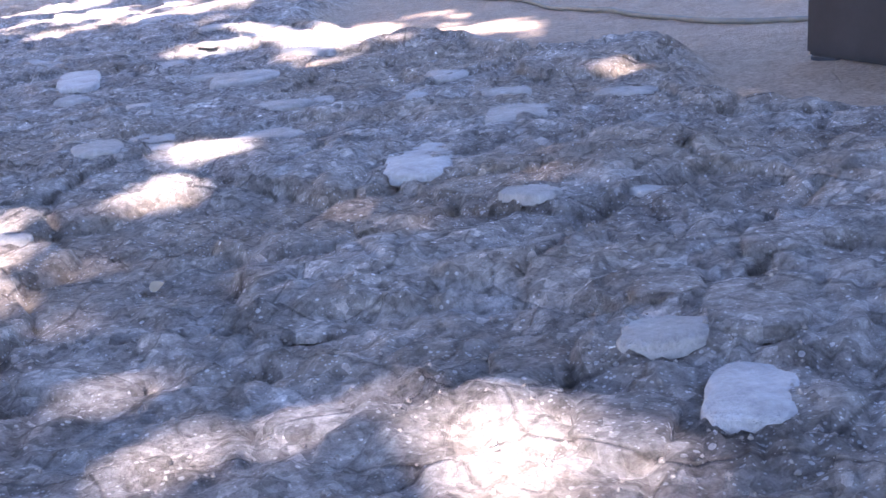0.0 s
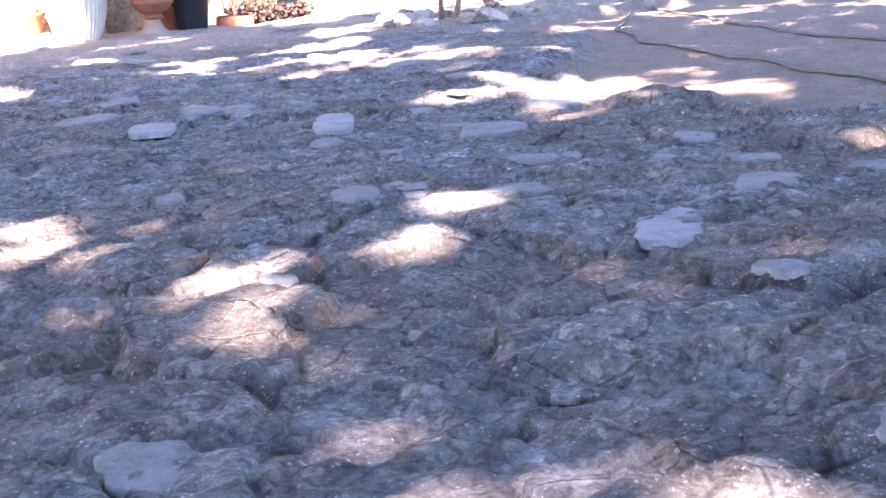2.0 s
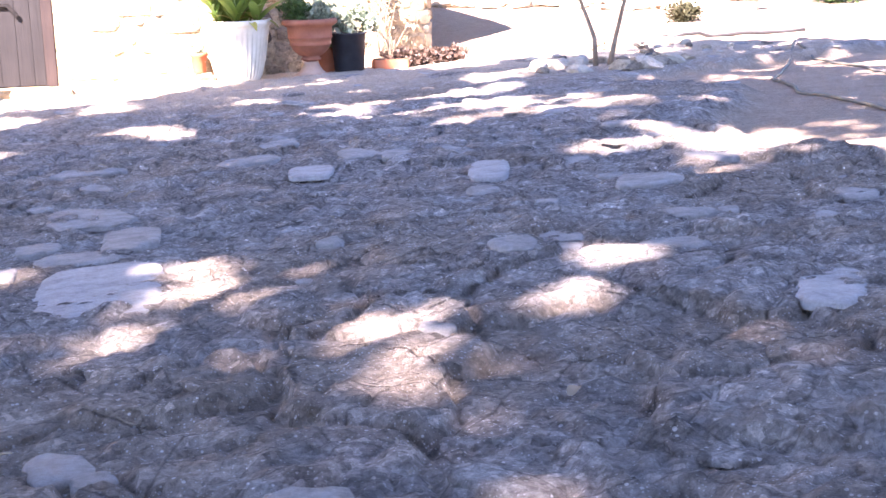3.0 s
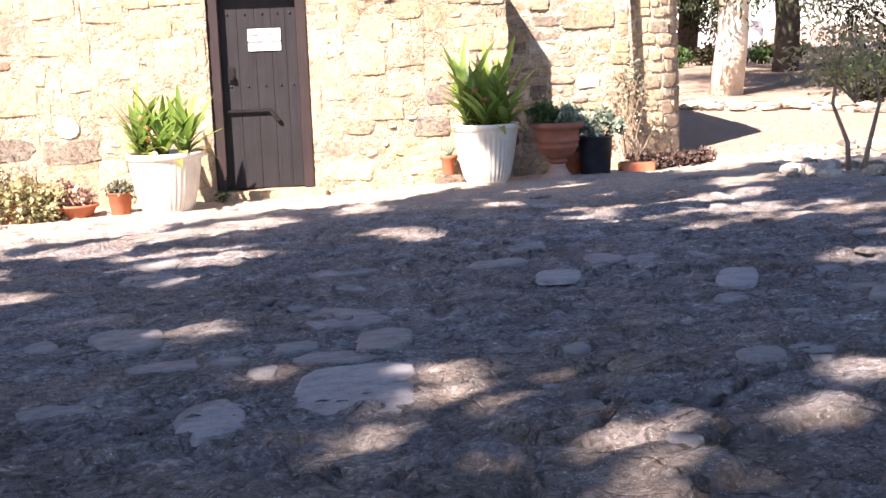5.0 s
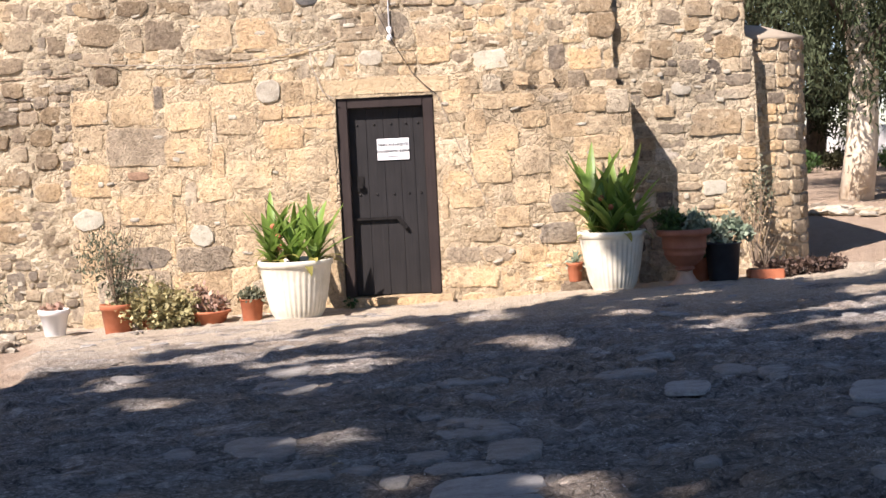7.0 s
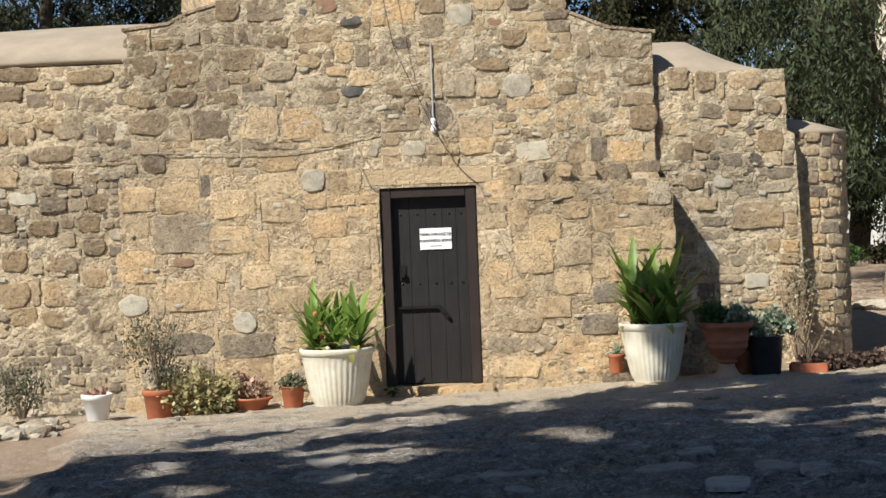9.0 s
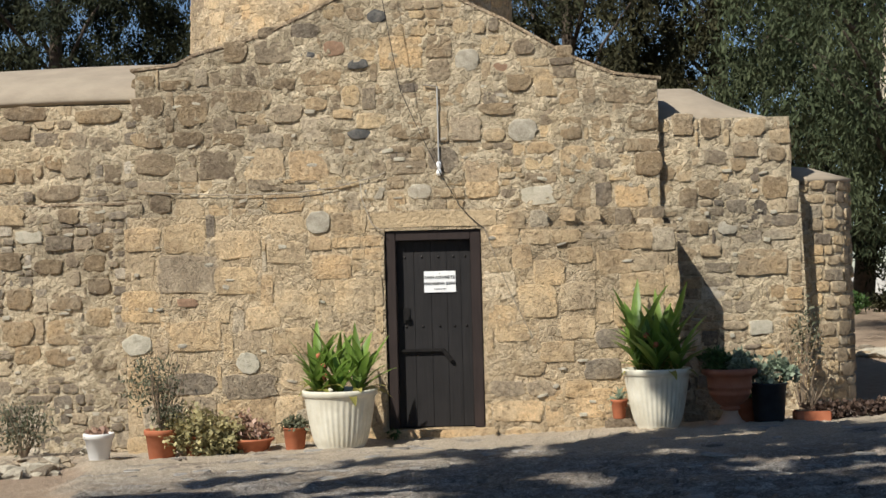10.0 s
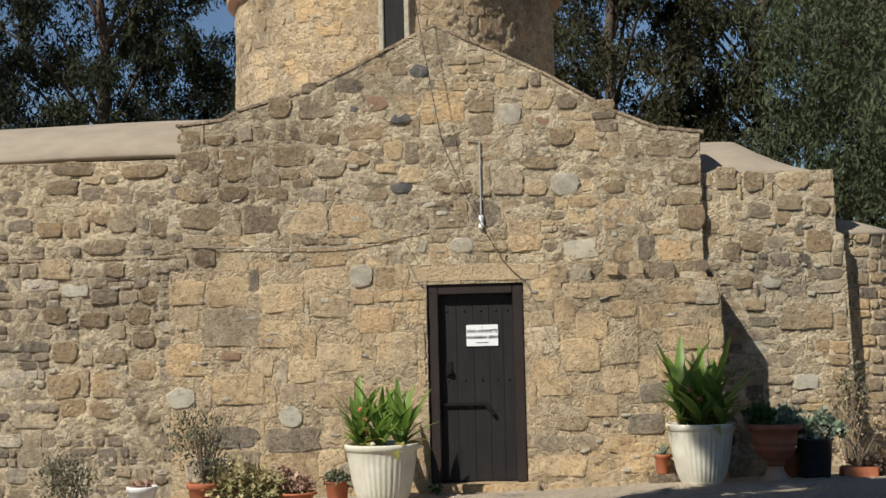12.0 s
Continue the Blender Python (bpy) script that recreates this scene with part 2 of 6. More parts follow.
def simple(name, c, c2=None, scale=12.0, rough=0.7, metal=0.0, spec=0.35, bmp=0.25, dist=0.004, vary=0.0):
    m, n, l, b = material(name, rough, metal, spec)
    v = world_coords(n, l)
    f = noise_tex(n, l, v, scale, 5, 0.65)
    col = ramp(n, l, f, [(0.3, c), (0.7, c2 or c)])
    if vary:
        isl = n.new("ShaderNodeNewGeometry")
        inf = n.new("ShaderNodeObjectInfo")
        k = calc(n, l, "FRACT", calc(n, l, "ADD", isl.outputs["Random Per Island"], inf.outputs["Random"]))
        col = mix(n, l, 1.0, col, ramp(n, l, k, [(0.0, (1 - vary,) * 3), (1.0, (1 + vary,) * 3)]), "MULTIPLY")
    l.new(col, b.inputs["Base Color"])
    if bmp:
        bump(n, l, b, noise_tex(n, l, v, scale * 4, 4, 0.6), bmp, dist)
    return m


def leaf_material(name, c, c2, scale=3.0, trans=0.35, rough=0.5, vary=0.35):
    """Thin leaves that let some light through."""
    m, n, l, b = material(name, rough, 0, 0.35)
    f = noise_tex(n, l, world_coords(n, l), scale, 3, 0.6)
    isl = n.new("ShaderNodeNewGeometry")
    inf = n.new("ShaderNodeObjectInfo")
    k = calc(n, l, "FRACT", calc(n, l, "ADD", isl.outputs["Random Per Island"], inf.outputs["Random"]))
    col = mix(n, l, 1.0, ramp(n, l, f, [(0.3, c), (0.7, c2)]), ramp(n, l, k, [(0.0, (1 - vary,) * 3), (1.0, (1 + vary,) * 3)]), "MULTIPLY")
    l.new(col, b.inputs["Base Color"])
    t = n.new("ShaderNodeBsdfTranslucent")
    l.new(col, t.inputs["Color"])
    ms = n.new("ShaderNodeMixShader")
    ms.inputs[0].default_value = trans
    l.new(b.outputs[0], ms.inputs[1])
    l.new(t.outputs[0], ms.inputs[2])
    l.new(ms.outputs[0], n["Material Output"].inputs["Surface"])
    return m


def wood_material(name, c, c2, rough=0.7, spec=0.3):
    m, n, l, b = material(name, rough, 0, spec)
    v = world_coords(n, l, (1.0, 1.0, 0.06))
    f = noise_tex(n, l, v, 40.0, 5, 0.6)
    g = noise_tex(n, l, world_coords(n, l), 4.0, 4, 0.6)
    col = mix(n, l, 0.5, ramp(n, l, f, [(0.3, c), (0.7, c2)]), ramp(n, l, g, [(0.3, c), (0.7, c2)]))
    l.new(col, b.inputs["Base Color"])
    bump(n, l, b, f, 0.5, 0.006)
    return m


PLASTER = simple("roof_plaster", (0.255, 0.21, 0.16), (0.34, 0.285, 0.215), 2.2, 0.9, bmp=0.5, dist=0.02)
DOOR_WOOD = wood_material("dark_painted_planks", (0.009, 0.008, 0.0085), (0.022, 0.0195, 0.0195), 0.65)
FRAME_WOOD = wood_material("brown_painted_frame", (0.018, 0.012, 0.011), (0.036, 0.024, 0.021), 0.6)
IRON = simple("black_iron", (0.012, 0.011, 0.011), (0.03, 0.026, 0.024), 20, 0.5, 0.6)
PAPER = simple("white_sign_plastic", (0.78, 0.78, 0.78), (0.82, 0.82, 0.82), 5, 0.5, bmp=0)
INK = simple("black_ink", (0.02, 0.02, 0.02), rough=0.7, bmp=0)
WHITE_POT = simple("white_pot_plastic", (0.50, 0.46, 0.36), (0.66, 0.63, 0.53), 5, 0.55, spec=0.4, bmp=0.15)
TERRA = simple("terracotta", (0.34, 0.105, 0.048), (0.42, 0.15, 0.075), 9, 0.8)
# terracotta with the shade over the urn put into its colour
SHADED_TERRA = simple("shade_darkened_terracotta", (0.23, 0.080, 0.045), (0.32, 0.125, 0.072), 9, 0.75)
TERRA_PALE = simple("pale_terracotta", (0.40, 0.25, 0.17), (0.48, 0.33, 0.24), 10, 0.85)
BLACK_POT = simple("black_plastic", (0.015, 0.016, 0.02), (0.03, 0.032, 0.038), 8, 0.5)
SOIL = simple("potting_soil", (0.06, 0.04, 0.028), (0.12, 0.085, 0.06), 40, 0.95, bmp=0.8, dist=0.02)
BARK = simple("grey_brown_bark", (0.06, 0.045, 0.034), (0.13, 0.10, 0.075), 10, 0.9, bmp=0.8, dist=0.03)
PALE_BARK = simple("pale_peeling_bark", (0.50, 0.38, 0.25), (0.72, 0.66, 0.54), 3, 0.85, bmp=0.5, dist=0.02)
TWIG = simple("dry_twig", (0.17, 0.125, 0.085), (0.27, 0.21, 0.15), 20, 0.9, bmp=0)
CANNA = leaf_material("broad_green_leaf", (0.13, 0.22, 0.04), (0.22, 0.32, 0.07), 5, 0.45, 0.4)
CANNA_OLD = leaf_material("yellowing_leaf", (0.26, 0.27, 0.06), (0.34, 0.30, 0.09), 5, 0.4, 0.5)
SAGE = leaf_material("sage_grey_leaf", (0.075, 0.085, 0.05), (0.15, 0.15, 0.095), 6, 0.2, 0.6)
YELLOW_LEAF = leaf_material("yellow_green_leaf", (0.22, 0.205, 0.09), (0.42, 0.36, 0.19), 8, 0.25, 0.45)
PINK_LEAF = leaf_material("pinkish_succulent_leaf", (0.26, 0.15, 0.11), (0.36, 0.24, 0.17), 8, 0.15, 0.5)
SUCCULENT = leaf_material("grey_green_succulent", (0.15, 0.20, 0.13), (0.30, 0.34, 0.25), 8, 0.15, 0.5)
DARK_GREEN = leaf_material("dark_green_leaf", (0.035, 0.075, 0.022), (0.075, 0.13, 0.035), 6, 0.3, 0.5)
DARK_RED_LEAF = leaf_material("dark_reddish_succulent", (0.055, 0.035, 0.028), (0.11, 0.07, 0.05), 8, 0.15, 0.6)
DRY_LEAF = leaf_material("dry_fallen_leaf", (0.30, 0.22, 0.13), (0.42, 0.33, 0.21), 8, 0.2, 0.7)
CONIFER = leaf_material("dark_conifer_foliage", (0.013, 0.020, 0.010), (0.040, 0.044, 0.020), 0.9, 0.25, 0.9, 0.25)
OLIVE_TREE = leaf_material("olive_brown_foliage", (0.026, 0.030, 0.012), (0.062, 0.056, 0.026), 0.8, 0.25, 0.9, 0.25)
PEPPER = leaf_material("grey_green_weeping_foliage", (0.040, 0.058, 0.026), (0.095, 0.112, 0.056), 0.8, 0.3, 0.85, 0.25)
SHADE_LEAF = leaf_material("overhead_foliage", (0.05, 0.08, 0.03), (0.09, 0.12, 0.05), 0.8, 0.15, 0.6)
WHITE_PAINT = simple("white_rendered_wall", (0.62, 0.61, 0.59), (0.72, 0.71, 0.69), 3, 0.85)
HOSE = simple("grey_green_hose", (0.10, 0.095, 0.075), (0.17, 0.155, 0.12), 10, 0.6)
BLACK_PIPE = simple("black_irrigation_pipe", (0.02, 0.02, 0.022), (0.045, 0.042, 0.04), 10, 0.6)
CABLE = simple("weathered_grey_cable", (0.25, 0.22, 0.18), (0.36, 0.32, 0.26), 10, 0.7, bmp=0)
BLACK_CABLE = simple("black_cable", (0.02, 0.018, 0.017), (0.03, 0.028, 0.026), 10, 0.6, bmp=0)


# ---------------------------------------------------------------- mesh helpers
def mesh_from(name, verts, faces, mats, smooth=False, slots=None):
    me = bpy.data.meshes.new(name)
    me.from_pydata([tuple(v) for v in verts], [], faces)
    for m in (mats if isinstance(mats, (list, tuple)) else [mats]):
        me.materials.append(m)
    if smooth:
        me.polygons.foreach_set("use_smooth", [True] * len(me.polygons))
    if slots is not None:
        me.polygons.foreach_set("material_index", slots)
    me.update()
    return me


def part_mesh(name, me, parent, label="", m=None):
    ob = new(name, me)
    ob.parent = parent
    if m is not None:
        ob.matrix_basis = m
    return tagged(ob, label) if label else ob


def part(name, bm, mat, parent, label="", m=None, smooth=False):
    me = bpy.data.meshes.new(name)
    bm.to_mesh(me)
    bm.free()
    me.materials.append(mat)
    if smooth:
        me.polygons.foreach_set("use_smooth", [True] * len(me.polygons))
    return part_mesh(name, me, parent, label, m)


def thing(name, at, label, category, group="", kind=""):
    ob = new(name)
    ob.empty_display_size = 0.1
    ob.matrix_world = at if isinstance(at, Matrix) else Matrix.Translation(at)
    return tagged(ob, label, category, group, kind)


def box_bm(x0, x1, y0, y1, z0, z1, bevel=0.0, jag=0.0, cuts=0):
    bm = bmesh.new()
    bmesh.ops.create_cube(bm, size=1.0)
    for v in bm.verts:
        v.co = Vector(((x0 + x1) / 2 + v.co.x * (x1 - x0), (y0 + y1) / 2 + v.co.y * (y1 - y0), (z0 + z1) / 2 + v.co.z * (z1 - z0)))
    if cuts:
        bmesh.ops.subdivide_edges(bm, edges=bm.edges[:], cuts=cuts, use_grid_fill=True)
    if jag:
        for v in bm.verts:
            v.co += noise.noise_vector(v.co * 6.0) * jag
    if bevel:
        bmesh.ops.bevel(bm, geom=bm.edges[:], offset=bevel, segments=2, affect="EDGES", clamp_overlap=True)
    return bm


def lathe(profile, segs=32, flute=None):
    """Closed of revolution about z. profile: (radius, z). flute: (count, depth, z0, z1)."""
    bm = bmesh.new()
    rings = []
    for r, z in profile:
        ring = []
        for i in range(segs):
            a = 2 * math.pi * i / segs
            rr = r
            if flute and flute[2] < z < flute[3] and r > 0.01:
                rr = r - flute[1] * (0.5 - 0.5 * math.cos(a * flute[0])) ** 2
            ring.append(bm.verts.new((rr * math.cos(a), rr * math.sin(a), z)))
        rings.append(ring)
    for a, b in zip(rings, rings[1:]):
        for i in range(segs):
            j = (i + 1) % segs
            bm.faces.new((a[i], a[j], b[j], b[i]))
    bm.faces.new(rings[0][::-1])
    bm.faces.new(rings[-1])
    return bm


def tube_bm(points, radius, segs=7, taper=None):
    """A round tube along points; taper: radius at the end."""
    bm = bmesh.new()
    pts = [Vector(p) for p in points]
    prev = None
    for i, p in enumerate(pts):
        d = (pts[min(i + 1, len(pts) - 1)] - pts[max(i - 1, 0)]).normalized()
        side = d.cross(Vector((0, 0, 1)) if abs(d.z) < 0.9 else Vector((1, 0, 0))).normalized()
        up = side.cross(d)
        r = radius if taper is None else radius + (taper - radius) * i / max(1, len(pts) - 1)
        ring = [bm.verts.new(p + (side * math.cos(2 * math.pi * k / segs) + up * math.sin(2 * math.pi * k / segs)) * r) for k in range(segs)]
        if prev:
            for k in range(segs):
                bm.faces.new((prev[k], prev[(k + 1) % segs], ring[(k + 1) % segs], ring[k]))
        else:
            bm.faces.new(ring[::-1])
        prev = ring
    bm.faces.new(prev)
    bmesh.ops.recalc_face_normals(bm, faces=bm.faces[:])
    return bm


def merge(bms):
    out = bmesh.new()
    for b in bms:
        me = bpy.data.meshes.new("tmp")
        b.to_mesh(me)
        b.free()
        out.from_mesh(me)
        bpy.data.meshes.remove(me)
    return out


def smoothstep(a, b, x):
    t = np.clip((x - a) / (b - a), 0, 1)
    return t * t * (3 - 2 * t)


# ---------------------------------------------------------------- ground
def lattice(px, py, seed):
    h = np.sin(px * 127.1 + py * 311.7 + seed * 74.7) * 43758.5453
    return h - np.floor(h)


def value_noise(x, y, seed=0):
    xi, yi = np.floor(x), np.floor(y)
    fx, fy = x - xi, y - yi
    fx, fy = fx * fx * (3 - 2 * fx), fy * fy * (3 - 2 * fy)
    a, b = lattice(xi, yi, seed), lattice(xi + 1, yi, seed)
    c, d = lattice(xi, yi + 1, seed), lattice(xi + 1, yi + 1, seed)
    return (a + (b - a) * fx) * (1 - fy) + (c + (d - c) * fx) * fy


def fbm(x, y, octaves=4, seed=0):
    s, a, t = 0.0, 0.5, 0.0
    for o in range(octaves):
        s = s + a * value_noise(x * 2 ** o, y * 2 ** o, seed + o)
        t += a
        a *= 0.55
    return s / t


def cell_gap(x, y, seed=0):
    """How far a place lies from the nearest joint between uneven slabs: 0 on the joint."""
    d1 = np.full(np.shape(x), 9.0)
    d2 = np.full(np.shape(x), 9.0)
    xi, yi = np.floor(x), np.floor(y)
    for i in (-1, 0, 1):
        for j in (-1, 0, 1):
            cx, cy = xi + i, yi + j
            dx = cx + lattice(cx, cy, seed) - x
            dy = cy + lattice(cx, cy, seed + 9) - y
            d = np.sqrt(dx * dx + dy * dy)
            far = np.maximum(d1, d)
            d1 = np.minimum(d1, d)
            d2 = np.minimum(d2, far)
    return d2 - d1


def cell_level(x, y, seed=0):
    """A random level, 0 to 1, for the slab that a place lies on."""
    best, level = np.full(np.shape(x), 9.0), np.zeros(np.shape(x))
    xi, yi = np.floor(x), np.floor(y)
    for i in (-1, 0, 1):
        for j in (-1, 0, 1):
            cx, cy = xi + i, yi + j
            d = np.hypot(cx + lattice(cx, cy, seed) - x, cy + lattice(cx, cy, seed + 9) - y)
            level = np.where(d < best, lattice(cx, cy, seed + 23), level)
            best = np.minimum(best, d)
    return level


def ground_base(x, y):
    """The broad lie of the land: it falls from the camera's end to the church and rises again gently behind."""
    x, y = np.asarray(x, float), np.asarray(y, float)
    ye = np.minimum(y, -0.3)
    z = -0.09 - 0.059 * np.maximum(ye, -22) + 0.033 * np.clip(x, -3.5, 7)
    return z + 0.030 * np.clip(y + 0.3, 0, 16) * smoothstep(2.5, 5.0, x)


def soil_mask(x, y):
    """1 on bare soil, 0 on the rock slab."""
    edge = 3.15 + 0.32 * np.clip(y + 9.6, 0, 3.4) + 0.25 * np.sin(y * 1.7) + 0.5 * (fbm(x * 1.5, y * 1.5, 3, 4) - 0.5)
    edge = edge + 3.0 * smoothstep(-5.2, -3.0, y)
    right = smoothstep(-0.10, 0.10, x - edge)
    left = smoothstep(-0.1, 0.1, -2.95 - x - 0.25 * (y + 2.2) + 0.6 * (fbm(x * 2, y * 2, 3, 8) - 0.5)) * smoothstep(0.0, -0.8, y)
    return np.maximum(np.maximum(right, left), smoothstep(0.1, 0.6, y))


def ground_z(x, y):
    x, y = np.asarray(x, float), np.asarray(y, float)
    near = smoothstep(40, 12, np.hypot(x - 1, y + 7))
    soil = soil_mask(x, y)
    wx, wy = x + 0.25 * (fbm(x * 3, y * 3, 3, 21) - 0.5), y + 0.25 * (fbm(x * 3, y * 3, 3, 31) - 0.5)
    plate = smoothstep(0.30, 0.50, fbm(x * 0.6, y * 0.6, 2, 12))
    gap = cell_gap(wx * 3.1, wy * 2.6, 3)
    slabs = 1 - (1 - smoothstep(0.0, 0.07, gap)) * plate
    steps = (cell_level(wx * 3.1, wy * 2.6, 3) - 0.5) * plate * smoothstep(0.0, 0.05, gap)
    small = smoothstep(0.0, 0.2, cell_gap(wx * 6.0, wy * 6.0, 5))
    rough = 0.055 * (fbm(x * 1.1, y * 1.1, 3, 2) - 0.5) + 0.030 * (fbm(x * 5.5, y * 5.5, 4, 7) - 0.5) + 0.03 * (fbm(x * 17, y * 20, 3, 17) - 0.5)
    knobs = smoothstep(0.0, 0.35, cell_gap(wx * 13.0, wy * 13.0, 15)) - 1
    patch = smoothstep(0.42, 0.62, fbm(x * 1.7, y * 1.7, 3, 40))
    rough = rough + 0.007 * knobs * patch - 0.018 * np.abs(fbm(x * 8, y * 8, 3, 44) - 0.5) * (1 - patch)
    rock = rough + 0.024 * (slabs - 1) + 0.032 * steps + 0.010 * (small - 1)
    earth = -0.075 + 0.06 * (fbm(x * 1.2, y * 1.2, 3, 6) - 0.5) + 0.02 * (fbm(x * 9, y * 9, 3, 5) - 0.5)
    return ground_base(x, y) + near * (rock * (1 - soil) + earth * soil)


def build_ground():
    def lines(a, b, c, d, out):
        """Close lines from b to c, wider ones from a to d, and ever wider ones out to the horizon."""
        mid = np.concatenate([np.arange(a, b, 0.045), np.arange(b, c, 0.017), np.arange(c, d, 0.045), [d]])
        lo, hi, s, before, after = a, d, 0.045, [], []
        while hi < out:
            s *= 1.35
            lo, hi = lo - s, hi + s
            before.append(lo)
            after.append(hi)
        return np.concatenate([before[::-1], mid, after])
    xs, ys = lines(-3.2, 0.1, 3.3, 6.4, 420), lines(-14.0, -13.4, -9.6, -0.2, 420)
    X, Y = np.meshgrid(xs, ys)
    Zs = ground_z(X, Y)
    me = bpy.data.meshes.new("ground")
    nx, ny = len(xs), len(ys)
    co = np.stack([X, Y, Zs], -1).reshape(-1, 3)
    i = np.arange(nx * ny).reshape(ny, nx)
    quads = np.stack([i[:-1, :-1], i[:-1, 1:], i[1:, 1:], i[1:, :-1]], -1).reshape(-1, 4)
    me.vertices.add(len(co))
    me.vertices.foreach_set("co", co.ravel())
    me.loops.add(quads.size)
    me.loops.foreach_set("vertex_index", quads.ravel())
    me.polygons.add(len(quads))
    me.polygons.foreach_set("loop_start", np.arange(0, quads.size, 4))
    me.polygons.foreach_set("use_smooth", [True] * len(quads))
    me.update(calc_edges=True)
    at = me.attributes.new("soil", "FLOAT", "POINT")
    at.data.foreach_set("value", soil_mask(X, Y).ravel().astype(np.float32))
    # dust mask, growing towards the sunlit strip that its pale colour helps brighten
    at = me.attributes.new("dust", "FLOAT", "POINT")
    at.data.foreach_set("value", (smoothstep(-5.5, -2.0, Y) * smoothstep(0.3, 0.5, fbm(X * 1.4, Y * 1.4, 3, 71) + 0.12)).ravel().astype(np.float32))
    me.materials.append(GROUND)
    return tagged(new("ground", me), "worn grey bedrock with dust, cracks and bare brown soil", "ground", kind="structure")


ground = build_ground()


# ---------------------------------------------------------------- masonry
def stone_shapes(count, seed, corners=10, square=0.55, dome=0.25, ragged=0.82):
    """Unit stones, 1 wide, 1 high, front towards -y: uneven outline, rounded front."""
    rnd = random.Random(seed)
    out = []
    for _ in range(count):
        verts, faces = [], []
        outline = []
        k = corners
        ph = rnd.random() * 0.4
        for i in range(k):
            a = 2 * math.pi * (i + ph + rnd.uniform(-0.2, 0.2)) / k
            c, s = math.cos(a), math.sin(a)
            p = 2.0 + 5.0 * square
            r = (abs(c) ** p + abs(s) ** p) ** (-1.0 / p) * 0.5 * rnd.uniform(ragged, 1.05)
            outline.append((max(-0.5, min(0.5, c * r)), max(-0.5, min(0.5, s * r))))
        tilt, tz = rnd.uniform(-0.18, 0.18), rnd.uniform(-0.18, 0.18)
        for y, sc in ((1.0, 1.0), (-0.5, 1.0), (-0.92, 0.955), (-1.0, 0.86)):
            for ox, oz in outline:
                f = 1.0 if y > -0.5 else 1 + rnd.uniform(-0.05, 0.05)
                verts.append((ox * sc * f, y + (tilt * ox + tz * oz + rnd.uniform(-0.1, 0.1)) * (0.9 if y < 0 else 0), oz * sc * f))
        verts.append((rnd.uniform(-0.1, 0.1), -1.0 - dome * rnd.uniform(0.0, 0.6), rnd.uniform(-0.1, 0.1)))
        for ring in range(3):
            for i in range(k):
                j = (i + 1) % k
                faces.append((ring * k + i, ring * k + j, (ring + 1) * k + j, (ring + 1) * k + i))
        for i in range(k):
            faces.append((3 * k + i, 3 * k + (i + 1) % k, 4 * k))
        out.append((verts, faces))
    return out


ASHLAR = stone_shapes(14, 5, 16, 2.4, 0.10, 0.93)
RUBBLE = stone_shapes(18, 8, 13, 1.1, 0.22, 0.80)
ROUND = stone_shapes(8, 13, 12, 0.15, 0.5)


def shape_set(shapes, mat):
    return [mesh_from("stone", v, f, mat, True) for v, f in shapes]


def courses(rnd, z0, z1, h, w, limits, blocked, split=0.18):
    """Cells (x, z, width, height) of rough courses between limits(z), around the blocked rectangles."""
    cells = []
    z = z0
    while z < z1 - 0.05:
        hh = min(rnd.uniform(*h), z1 - z)
        if z1 - z - hh < 0.08:
            hh = z1 - z
        lo, hi = limits(z + hh * 0.75)
        if hi - lo > 0.12:
            cuts = sorted((b[0], b[1]) for b in blocked if b[2] < z + hh * 0.75 and b[3] > z + hh * 0.25 and b[1] > lo and b[0] < hi)
            spans, x = [], lo
            for a, b in cuts:
                if a > x:
                    spans.append((x, a))
                x = max(x, b)
            if hi > x:
                spans.append((x, hi))
            for a, b in spans:
                x = a
                while x < b - 0.03:
                    ww = rnd.uniform(*w) * (0.7 + 0.6 * hh / h[1])
                    if b - x < ww * 1.45:
                        ww = b - x
                    if ww > 0.2 and hh > 0.13 and rnd.random() < split:
                        f, e = rnd.uniform(0.38, 0.62), rnd.uniform(0.3, 0.7)
                        cells.append((x + ww * e / 2, z + hh * f / 2, ww * e, hh * f))
                        cells.append((x + ww * (1 + e) / 2, z + hh * f / 2, ww * (1 - e), hh * f * rnd.uniform(0.9, 1.2)))
                        e = rnd.uniform(0.3, 0.7)
                        cells.append((x + ww * e / 2, z + hh * (1 + f) / 2, ww * e, hh * (1 - f)))
                        cells.append((x + ww * (1 + e) / 2, z + hh * (1 + f) / 2, ww * (1 - e), hh * (1 - f)))
                    else:
                        k = rnd.uniform(0.82, 1.1)
                        cells.append((x + ww / 2, z + hh / 2 + rnd.uniform(-0.02, 0.02), ww * rnd.uniform(0.92, 1.02), hh * k))
                    x += ww
        z += hh
    return cells


def lay(parent, cells, meshes, rnd, place, gap=(0.018, 0.04), depth=(0.018, 0.04)):
    """One stone an object in every cell; place(x, z) gives the pose of the wall's face there."""
    for x, z, w, h in cells:
        g = rnd.uniform(*gap)
        s = Matrix.Diagonal((max(0.03, w - g), rnd.uniform(*depth), max(0.03, h - rnd.uniform(*gap)), 1))
        part_mesh("stone", rnd.choice(meshes), parent, "", place(x, z) @ pose(0, 0, 0, 0, rnd.uniform(-2.5, 2.5), 0) @ s)


